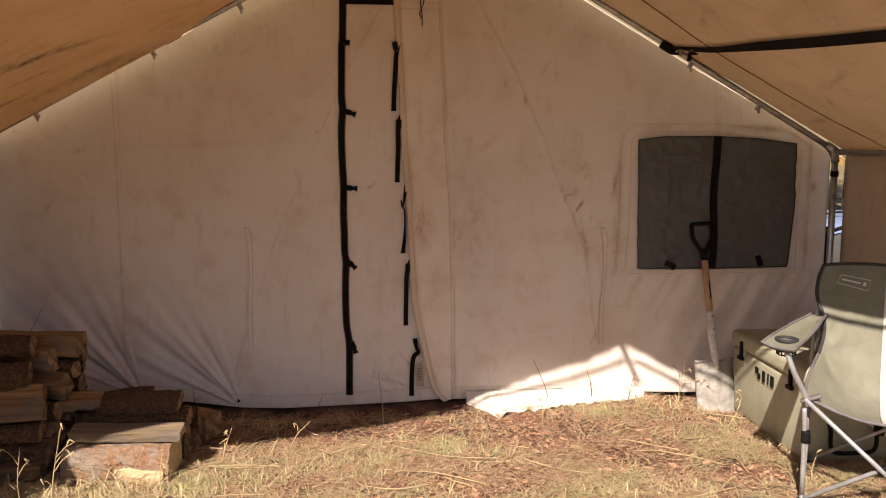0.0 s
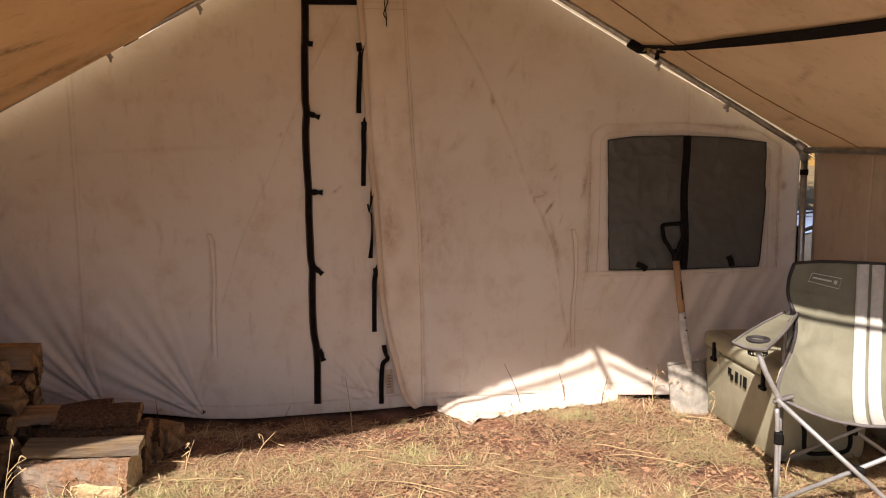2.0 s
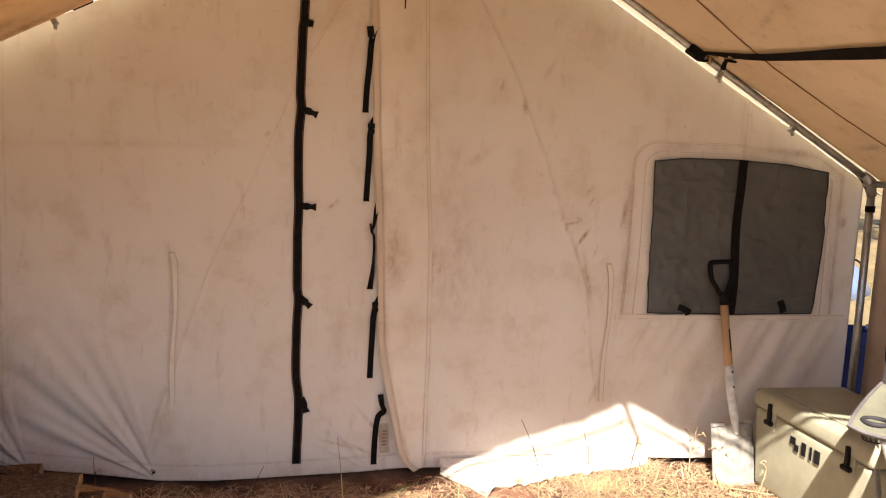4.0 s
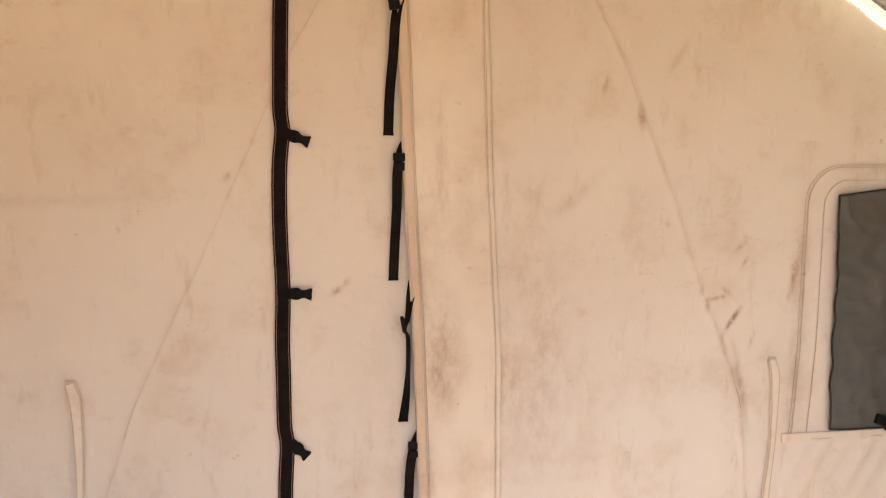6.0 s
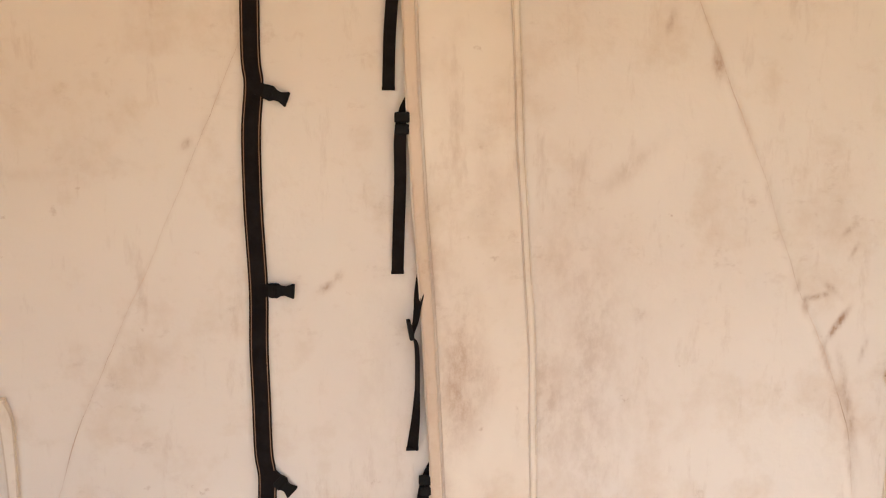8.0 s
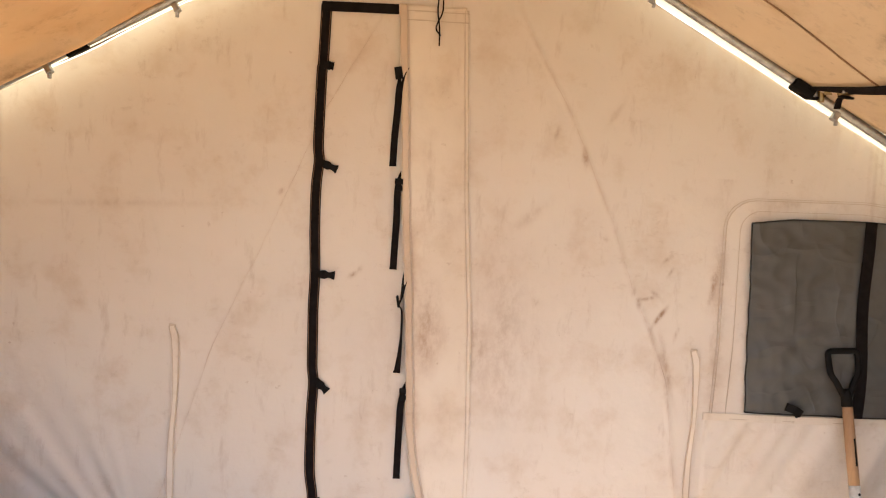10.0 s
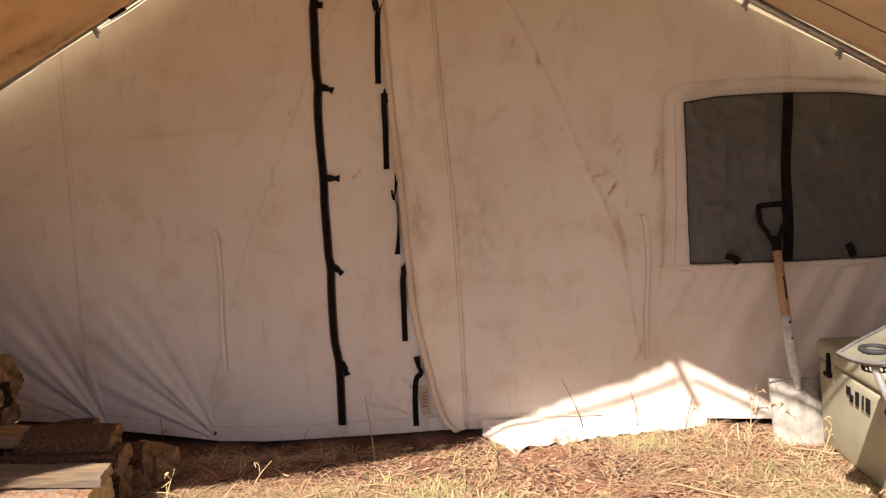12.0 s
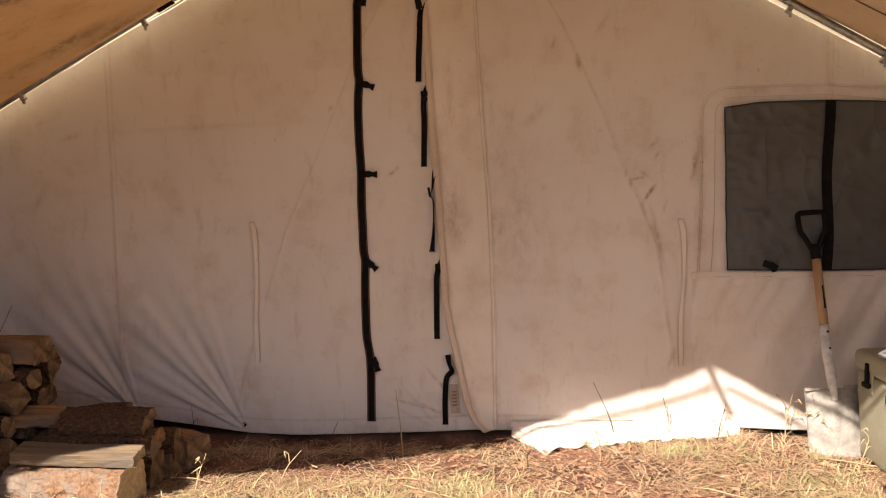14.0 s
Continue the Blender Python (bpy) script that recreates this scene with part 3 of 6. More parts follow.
tagged(mesh_ob("tie_cord", tube(cord, 0.0045, 6), M_WEB, smooth=True), "dark cord tied round the corner of the frame", "cord")


# ---- door: flap, closing strip, straps ----
FLAP_EDGE = [(-0.10, 0.50), (-0.05, 0.447), (0.03, 0.415), (0.211, 0.378), (0.38, 0.338), (0.525, 0.316), (0.68, 0.309), (0.90, 0.298), (1.09, 0.2875), (1.27, 0.273), (1.53, 0.258), (1.69, 0.252), (1.857, 0.241), (2.09, 0.228), (2.5, 0.20)]
FLAP_SEAM = [(-0.10, 0.553), (0.50, 0.549), (0.80, 0.540), (0.967, 0.535), (1.13, 0.5235), (1.40, 0.505), (1.70, 0.492), (1.87, 0.483), (2.08, 0.475), (2.5, 0.45)]


def flap_lift(k, z):
    """How far the flap stands off the wall, from its free edge (0) to its seam (1)."""
    low = gauss(z - 0.05, 0.30)
    return 0.004 + (0.016 + 0.035 * low) * (1 - k) ** 1.4 + 0.004 * math.sin(k * 7 + z * 2.2) * (1 - k) + 0.003 * wob(k * 3, z * 5, 1)


def build_door():
    top = 2.10

    def place(u, v):
        z = -0.10 + (top + 0.10) * v
        a, b = lerp(FLAP_EDGE, z), lerp(FLAP_SEAM, z)
        x = a + (b - a) * u + (0.004 * wob(z * 6, 5) if u == 0 else 0)
        return on_wall(x, z, flap_lift(u, z))
    bm = sheet(40, 200, place)
    lay = bm.verts.layers.float.new("dirt_shade")
    for v in bm.verts:
        x, z = v.co.x, v.co.z
        k = (x - lerp(FLAP_EDGE, z)) / 0.24
        v[lay] = min(1.0, 0.55 * gauss(k - 0.13, 0.07) * max(0.0, 0.35 + 1.2 * wob(x * 8, z * 4, 3)) + 0.42 * gauss(z - 0.80, 0.42) * max(0.0, 0.10 + 1.3 * wob(x * 9, z * 5, 7)) + 0.25 * max(0.0, wob(x * 15, z * 8, 1)))
    bm.normal_update()
    bmesh.ops.solidify(bm, geom=bm.faces[:], thickness=0.003)
    flap = mesh_ob("door_flap", bm, M_FLAP, smooth=True)
    tagged(flap, "cream canvas door flap hanging over the door edge", "tent door", kind="structure")
    zs = [(-0.09 + 2.18 * i / 70) for i in range(71)]
    for off, w in ((0.027, 0.002), (0.033, 0.0015)):
        part("stitching", ribbon([on_wall(lerp(FLAP_EDGE, z) + off, z, flap_lift(off / 0.22, z) + 0.0035) for z in zs], w, 0.002), M_SEAM, flap)
    part("hem", sheet(4, 160, lambda u, v: place((0.002 + 0.026 * u) / max(0.05, lerp(FLAP_SEAM, -0.10 + (top + 0.10) * v) - lerp(FLAP_EDGE, -0.10 + (top + 0.10) * v)), v) - Vector((0, 0.0035, 0)), 0.001), M_HEM, flap, "grubby folded hem", True)
    part("seam", ribbon([on_wall(lerp(FLAP_SEAM, z), z, 0.0062) for z in zs], 0.018, 0.0018), M_FLAP, flap, "flat felled seam", True)
    for off in (-0.0062, 0.0062):
        part("stitching", ribbon([on_wall(lerp(FLAP_SEAM, z) + off, z, 0.0072) for z in zs], 0.0016, 0.0010), M_SEAM, flap)
    xs = [0.235 + 0.25 * i / 10 for i in range(11)]
    for zz in (2.078, 2.045):
        part("stitching", ribbon([on_wall(x, zz, flap_lift((x - 0.235) / 0.25, zz) + 0.003) for x in xs], 0.003, 0.002), M_SEAM, flap)
    # small cloth care label, its print too small to read
    tag = tagged(mesh_ob("care_label", sheet(4, 6, lambda u, v: on_wall(0.335 + 0.045 * u + 0.012 * (1 - v), -0.02 + 0.14 * v, 0.006), 0.001), M_SIDE), "small worn cloth label beside the door edge", "label")
    for k in range(5):
        z = 0.02 + 0.016 * k
        part("print", ribbon([on_wall(0.353, z, 0.0095), on_wall(0.375, z + 0.002, 0.0095)], 0.006, 0.001), M_THREAD, tag)


build_door()

STRIP = [(2.09, -0.038), (1.88, -0.043), (1.844, -0.047), (1.59, -0.0505), (1.520, -0.0455), (1.42, -0.053), (1.27, -0.0525), (1.105, -0.046), (0.98, -0.048), (0.87, -0.046), (0.75, -0.044), (0.69, -0.0375), (0.56, -0.042), (0.358, -0.040), (0.223, -0.025), (-0.058, -0.028)]


def buckle(parent, at, along, length=0.052, width=0.03, thick=0.012):
    """Side-release buckle half: webbing stub, waisted body, end bar."""
    along = Vector(along).normalized()
    side = along.cross(Vector((0, -1, 0))).normalized()
    out = Vector((0, -1, 0))
    bm = bmesh.new()
    prof = [(0.0, 0.9), (0.12, 1.0), (0.34, 1.05), (0.5, 0.72), (0.66, 0.66), (0.82, 0.86), (0.95, 1.06), (1.0, 0.98)]
    rings = []
    for t, w in prof:
        c = Vector(at) + along * length * t + out * 0.004
        h = thick * (0.5 if 0.1 < t < 0.95 else 0.38)
        rings.append([bm.verts.new(c + side * sx * width / 2 * w + out * sy * h) for sx, sy in ((-1, -0.6), (-0.8, -1), (0.8, -1), (1, -0.6), (1, 0.6), (0.8, 1), (-0.8, 1), (-1, 0.6))])
    for a, b in zip(rings, rings[1:]):
        for k in range(8):
            bm.faces.new((a[k], a[(k + 1) % 8], b[(k + 1) % 8], b[k]))
    bm.faces.new(rings[0])
    bm.faces.new(rings[-1])
    bmesh.ops.recalc_face_normals(bm, faces=bm.faces)
    b = part("buckle", bm, M_CLIP, parent, "black plastic side-release buckle")
    stub = [Vector(at) - along * 0.02, Vector(at) + along * 0.004 + out * 0.006, Vector(at) + along * 0.018 + out * 0.010]
    part("loop", ribbon(stub, 0.027, 0.004), M_WEB, b)
    for k in (0.28, 0.36):
        c = Vector(at) + along * length * k + out * (0.004 + thick * 0.5)
        part("rib", ribbon([c - side * width * 0.42, c + side * width * 0.42], 0.003, 0.0025), M_CLIP, b)


def build_strip():
    line = smooth_line([(lerp(sorted(STRIP), z), 0, z) for z, _ in STRIP], 8)
    strip = thing("door_closure_strip", (-0.04, 0, -0.058), "black webbing strip with buckles sewn down the door edge", "strap")
    inv = Vector((0.04, 0, 0.058))
    pts = [on_wall(p.x, p.z, 0.006) + inv for p in line]
    part("webbing", ribbon(pts, 0.0395, 0.003), M_WEB, strip)
    for off in (-0.0155, 0.0155):
        part("stitching", ribbon([p + Vector((off, -0.0018, 0)) for p in pts], 0.0016, 0.0012), M_THREAD, strip, "fine tan stitch line")
    top = [on_wall(x, 2.082, 0.007) + inv for x in (-0.055, 0.02, 0.1, 0.17, 0.236)]
    part("top_webbing", ribbon(top, 0.036, 0.003), M_WEB, strip)
    for z, dx, dz, ln in ((1.868, 1, -0.15, 0.02), (1.508, 1, -0.38, 0.052), (1.100, 1, -0.06, 0.054), (0.690, 0.8, -0.75, 0.045), (0.230, 0.35, -1, 0.05)):
        x = lerp(sorted(STRIP), z) + 0.020
        buckle(strip, on_wall(x, z, 0.006) + inv, (dx, 0, dz), ln)


build_strip()


def hanging_strap(pts, twist, clip_at, label, wide=0.009):
    pts = [on_wall(x, z, lift) for x, z, lift in pts]
    base = pts[0].copy()
    ob = thing("door_strap", base, label, "strap", "straps along the door flap")
    line = smooth_line([p - base for p in pts], 8)
    n = len(line)
    tw = [lerp([(0, 0)] + twist + [(1.01, 0)], i / (n - 1)) for i in range(n)] if twist else None
    part("webbing", ribbon(line, 0.0255, 0.0025, twist=tw), M_WEB, ob)
    i = int(clip_at * (n - 1))
    d = (line[min(i + 2, n - 1)] - line[i]).normalized()
    if twist:
        bm = rbox((wide, 0.028 - 0.4 * wide, 0.044), line[i] + Vector((-0.002 - 0.4 * wide, -0.010, 0.008)), 0.003, Matrix.Rotation(radians(-10), 4, "Y"))
        part("buckle", bm, M_CLIP, ob, "black plastic buckle seen edge-on")
    else:
        bm = rbox((0.031, 0.012, 0.022), line[i] + Vector((0, -0.006, 0.012)), 0.003)
        rbox((0.029, 0.010, 0.022), line[i] + Vector((0, -0.006, -0.012)), 0.003, bm=bm)
        part("buckle", bm, M_CLIP, ob, "black plastic buckle")
        for k in (-0.006, 0.0, 0.006):
            part("slot", ribbon([line[i] + Vector((k, -0.0128, 0.004)), line[i] + Vector((k, -0.0128, -0.006))], 0.002, 0.002), M_WEB, ob)
    end = line[-1]
    part("hem", ribbon([end + Vector((0, -0.002, 0.006)), end + Vector((0, -0.002, -0.001))], 0.027, 0.005), M_WEB, ob)


hanging_strap([(0.275, 1.90, 0.003), (0.252, 1.855, 0.010), (0.240, 1.80, 0.02), (0.236, 1.72, 0.016), (0.229, 1.62, 0.008), (0.226, 1.512, 0.006)], [(0.2, 35), (0.5, 10)], 0.26, "black webbing strap with twisted buckle beside the flap", 0.028)
hanging_strap([(0.290, 1.52, 0.003), (0.262, 1.475, 0.010), (0.249, 1.42, 0.02), (0.249, 1.33, 0.014), (0.246, 1.23, 0.008), (0.243, 1.130, 0.006)], None, 0.33, "black webbing strap hanging straight beside the flap")
hanging_strap([(0.297, 1.125, 0.003), (0.287, 1.08, 0.016), (0.280, 1.03, 0.02), (0.272, 0.998, 0.02), (0.282, 0.975, 0.018), (0.284, 0.90, 0.016), (0.281, 0.82, 0.014), (0.273, 0.742, 0.008)], [(0.06, 30), (0.2, 62), (0.35, 80), (0.75, 76), (0.9, 52), (1.0, 30)], 0.40, "black webbing strap twisted edge-on beside the flap")
hanging_strap([(0.33, 0.72, 0.003), (0.306, 0.675, 0.010), (0.293, 0.62, 0.02), (0.291, 0.54, 0.012), (0.289, 0.44, 0.008), (0.288, 0.336, 0.006)], None, 0.25, "black webbing strap hanging below the flap middle")
hanging_strap([(0.338, 0.262, 0.02), (0.345, 0.215, 0.024), (0.356, 0.185, 0.024), (0.330, 0.15, 0.014), (0.321, 0.05, 0.01), (0.320, -0.07, 0.006)], [(0.2, 45), (0.45, 30), (0.7, 10)], 0.42, "black webbing strap near the hem of the flap")


def build_cord():
    for dx, z1 in ((0.0, 1.955), (0.012, 1.99)):
        pts = smooth_line([on_wall(0.372 + dx, 2.16, 0.03), on_wall(0.368 + dx * 1.5, 2.08, 0.03), on_wall(0.376 - dx, 2.02, 0.028), on_wall(0.378 + dx * 0.3, z1, 0.026)], 6)
        tagged(mesh_ob("tie_cord", tube(pts, 0.0028, 6), M_WEB, smooth=True), "thin black tie cord over the door flap", "cord")


build_cord()


# ---- window: grey closed flap in a canvas surround ----
def build_window():
    top = [(1.572, 1.362), (1.72, 1.381), (2.0, 1.384), (2.25, 1.372), (2.474, 1.344)]
    bottom = [(1.590, 0.648), (2.0, 0.643), (2.45, 0.647)]
    left, right = [(0.648, 1.590), (1.0, 1.580), (1.362, 1.572)], [(0.647, 2.464), (1.0, 2.486), (1.344, 2.477)]

    def place(u, v):
        zg = 0.647 + 0.715 * v
        a, b = lerp(left, zg), lerp(right, zg)
        x = a + (b - a) * u
        z = lerp(bottom, x) * (1 - v) + lerp(top, x) * v
        wr = 0.009 * wob(x * 5, z * 7, 3) + 0.009 * (0.30 - abs(wob(x * 13 + z * 6, z * 11 - x * 5, 4))) + 0.013 * (0.5 - abs(wob(x * 3 + z * 4, z * 9 - x * 3, 6))) + 0.006 * (0.4 - abs(wob(x * 8 - z * 5, z * 6 + x * 2, 2))) + 0.002 * wob(x * 16, z * 20, 1)
        return on_wall(x, z, 0.012 + min(0.013, max(-0.006, wr)))
    win = tagged(mesh_ob("window_1", sheet(110, 90, place, 0.003), M_NYLON, smooth=True), "closed grey nylon window flap with a black centre band", "window", kind="structure")
    rim = [place(k / 40, 0) for k in range(41)] + [place(1, k / 40) for k in range(1, 41)] + [place(1 - k / 40, 1) for k in range(1, 41)] + [place(0, 1 - k / 40) for k in range(1, 41)]
    part("binding", ribbon([p - Vector((0, 0.003, 0)) for p in rim], 0.0045, 0.003), M_PIPING, win, "dark bound edge")
    pts = [on_wall(2.012 + 0.006 * math.sin(k * 0.35), 0.645 + 0.738 * k / 24, 0.0305) for k in range(25)]
    part("centre_band", ribbon(pts, 0.043, 0.003), M_WEB, win, "black webbing band")
    for cx, cz, dx in ((1.775, 0.668, 0.032), (2.292, 0.685, 0.012)):
        tog = part("toggle", ribbon([on_wall(cx - dx, cz + (0.010 if dx > 0.02 else 0.026), 0.026), on_wall(cx, cz, 0.030), on_wall(cx + dx * 0.8, cz - (0.016 if dx > 0.02 else 0.028), 0.027)], 0.030, 0.010), M_CLIP, win, "black toggle")
        part("loop", ribbon([on_wall(cx + 0.01, cz - 0.005, 0.018), on_wall(cx + 0.02, cz - 0.03, 0.018)], 0.02, 0.006), M_WEB, tog)
    # canvas surround: two stitched outlines, square below and round above
    for off, w in ((0.046, 0.0022), (0.098, 0.0028), (0.108, 0.0018)):
        l, r, b, t = 1.582 - off, 2.472 + off, 0.648 - 0.032 * (1 if off > 0.05 else 0.45), 1.372 + off * 0.75
        rad = 0.05 + off * 0.6
        out = [(l - 0.012, b), (l, 0.9)] + [(l + rad - rad * math.cos(a), t - rad + rad * math.sin(a)) for a in (k * math.pi / 12 for k in range(7))]
        out += [(2.0, t + 0.004), (r - 0.14, t - 0.035), (r, t - 0.09 - off * 0.3), (r, 0.9), (r, b)]
        for z_low in (b,):
            out.append((l - 0.012, z_low))
        pts = []
        for (xa, za), (xb, zb) in zip(out, out[1:]):
            k = max(1, int(math.hypot(xb - xa, zb - za) / 0.03))
            pts += [on_wall(xa + (xb - xa) * i / k, za + (zb - za) * i / k, 0.0035) for i in range(k)]
        part("stitching", ribbon(pts, w, 0.002), M_SEAM, win)
    pts = [on_wall(1.44 + 1.22 * k / 60, 0.622, 0.004) for k in range(61)]
    part("window_sill", ribbon(pts, 0.028, 0.005), M_FLAP, win, "canvas hem below the window")


build_window()


def tie(x, z0, z1, label):
    pts = smooth_line([on_wall(x - 0.002, z0, 0.008), on_wall(x + 0.012, z0 - 0.06, 0.008), on_wall(x + 0.016, z0 - 0.25, 0.008), on_wall(x + 0.004, z0 - 0.45, 0.008), on_wall(x + 0.006, z1, 0.008)], 8)
    w = [0.020 + 0.005 * math.sin(9 * i / len(pts)) - 0.010 * max(0.0, i / len(pts) - 0.55) for i in range(len(pts))]
    ob = tagged(mesh_ob("wall_tie", ribbon(pts, w, 0.013), M_FLAP), label, "tie", "canvas ties on the wall")
    # Darker ribbons along both edges draw the tie's thin shadow outline.
    for sd in (-0.5, 0.5):
        part("shadow_edge", ribbon([p + Vector((sd * k, -0.0065, 0)) for p, k in zip(pts, w)], 0.003, 0.002), M_SEAM, ob, "darker line drawn as shadow along the tie edge")
    part("bartack", ribbon([on_wall(x - 0.012, z0 + 0.004, 0.011), on_wall(x + 0.012, z0 + 0.002, 0.011)], 0.01, 0.004), M_SEAM, ob)
    return ob


tie(-0.567, 0.882, 0.225, "cream canvas tie hanging on the wall")
tie(1.388, 0.870, 0.212, "cream canvas tie hanging beside the window")


# ---- sod cloth: white flap spilling onto the ground ----
def build_sod():
    edge = [(0.63, -0.02), (0.70, -0.14), (0.775, -0.315), (0.84, -0.215), (0.95, -0.20), (1.07, -0.165), (1.2, -0.10), (1.35, -0.075), (1.5, -0.055), (1.65, -0.018)]

    def place(u, v):
        x = 0.63 + 1.02 * u
        reach = -lerp(edge, x)
        y = -reach * v
        crumple = (0.030 + 0.035 * gauss(x - 1.22, 0.22)) * max(0, wob(x * 9 + 2 * v, v * 3.2, 3)) + (0.010 + 0.016 * gauss(x - 1.2, 0.25)) * wob(x * 24 - 5 * v, v * 6, 1)
        z = -0.055 - 0.065 * v ** 0.6 + crumple * math.sin(math.pi * min(1, v * 0.9 + 0.08)) + 0.006
        if v == 0:
            return on_wall(x, -0.05, 0.006)
        return (x + 0.012 * wob(x * 7, v * 4, 9), y - 0.012, max(z, ground_z(x, y) + 0.012 + crumple * 0.8))
    cloth = sheet(150, 24, place)
    sheet(150, 24, lambda u, v: Vector(place(u, v)) + Vector((0, 0.001, -0.0025)), bm=cloth)
    tagged(mesh_ob("sod_cloth", cloth, M_WALL, smooth=True), "sunlit white canvas sod cloth crumpled on the ground", "canvas flap")
    # plain dark line where the cloth is sewn on, and brass grommets along the hem
    pts = [on_wall(0.68 + 0.5 * k / 20, -0.052 + 0.012 * k / 20, 0.010) for k in range(21)]
    tagged(mesh_ob("hem_cord", tube(pts, 0.0025, 6), M_SEAM), "dark hem line along the sod cloth", "cord")
    for x in (-0.64,):
        z = lerp(HEM, x) + 0.035
        p = on_wall(x, z, 0.003)
        ring = [p + Vector((0.011 * math.cos(a), 0, 0.011 * math.sin(a))) for a in (k * math.pi / 8 for k in range(17))]
        g = tagged(mesh_ob("grommet", tube(ring, 0.0035, 6, cap=False), M_BRASS, smooth=True), "small brass grommet in the wall hem", "grommet")
        part("eye", tube([p, p + Vector((0, -0.003, 0))], 0.008, 8), M_WEB, g, "dark eyelet hole")


build_sod()


# ---- shovel leaning on the wall ----
M_ASH = mottled("ash_handle", (0.30, 0.165, 0.085), (0.44, 0.27, 0.15), 9, 0.6, 0.15, 80, stretch=(1, 1, 0.12))
M_WORN = mottled("worn_pale_paint", (0.46, 0.44, 0.42), (0.76, 0.74, 0.71), 14, 0.5, 0.2, 80)
M_BLADE = mottled("scuffed_steel_blade", (0.27, 0.25, 0.22), (0.55, 0.51, 0.45), 9, 0.5, 0.2, 60, 0.35)


def build_shovel():
    top, foot = Vector((1.941, -0.035, 0.898)), Vector((2.002, -0.243, -0.088))
    ax = (top - foot).normalized()
    side = Vector((1, 0.05, 0))
    side = (side - ax * side.dot(ax)).normalized()
    out = side.cross(ax)
    if out.y > 0:
        out = -out
    ln = (top - foot).length
    sh = thing("shovel", foot, "square-blade shovel with a black D handle leaning on the wall", "shovel")

    def at(s, t, o=0.0):
        return side * s + ax * t + out * o
    # blade: flat, turned-up sides, foot treads
    def bl(u, v):
        w = 0.117 - 0.006 * v
        x = (u * 2 - 1) * w
        return at(x, -0.055 + 0.305 * v, 0.012 - 0.022 * abs(u * 2 - 1) ** 4 + 0.018 * math.exp(-((u - 0.5) / 0.09) ** 2) * v ** 1.5 - 0.012 * (1 - v))
    blade = part("blade", sheet(24, 20, bl, 0.003), M_BLADE, sh, "scuffed grey steel square blade", True)
    for sg in (-1, 1):
        part("tread", ribbon([at(sg * 0.055, 0.253, 0.008), at(sg * 0.112, 0.251, 0.0)], 0.014, 0.02, tuple(out)), M_BLADE, blade, "folded foot tread")
    part("socket", tube([at(0, 0.20, 0.02), at(0, 0.29, 0.016), at(0, 0.38, 0.004), at(0, 0.52, 0)], [0.012, 0.021, 0.0215, 0.021], 12), M_WORN, sh, "pale worn metal socket", True)
    part("shaft", tube([at(0, 0.50), at(0, 0.66), at(0, ln - 0.195)], [0.0195, 0.020, 0.0185], 14), M_ASH, sh, "varnished ash shaft", True)
    for t in (0.42, 0.49):
        part("rivet", tube([at(0.004, t, 0.018), at(0.004, t, 0.0245)], 0.005, 8), M_CLIP, sh)
    part("marking", ribbon([at(0.006, ln - 0.42, 0.0188), at(0.005, ln - 0.32, 0.0188)], 0.007, 0.0015, tuple(out)), M_CLIP, sh, "dark burnt-in marking")
    loop = smooth_line([at(-0.012, ln - 0.165), at(-0.035, ln - 0.115), at(-0.054, ln - 0.08), at(-0.058, ln - 0.02), at(-0.052, ln - 0.003), at(-0.03, ln), at(0.03, ln), at(0.052, ln - 0.003), at(0.058, ln - 0.02), at(0.054, ln - 0.08), at(0.035, ln - 0.115), at(0.012, ln - 0.165)], 5)
    h = part("grip", tube(loop, 0.0115, 10), M_CLIP, sh, "black plastic D grip", True)
    part("ferrule", tube([at(0, ln - 0.205), at(0, ln - 0.165), at(0, ln - 0.14)], [0.021, 0.020, 0.014], 12), M_CLIP, h, "", True)


build_shovel()


# ---- cooler ----
M_COOL = mottled("tan_rotomoulded_plastic", (0.30, 0.285, 0.20), (0.37, 0.35, 0.25), 7, 0.55, 0.25, 220)


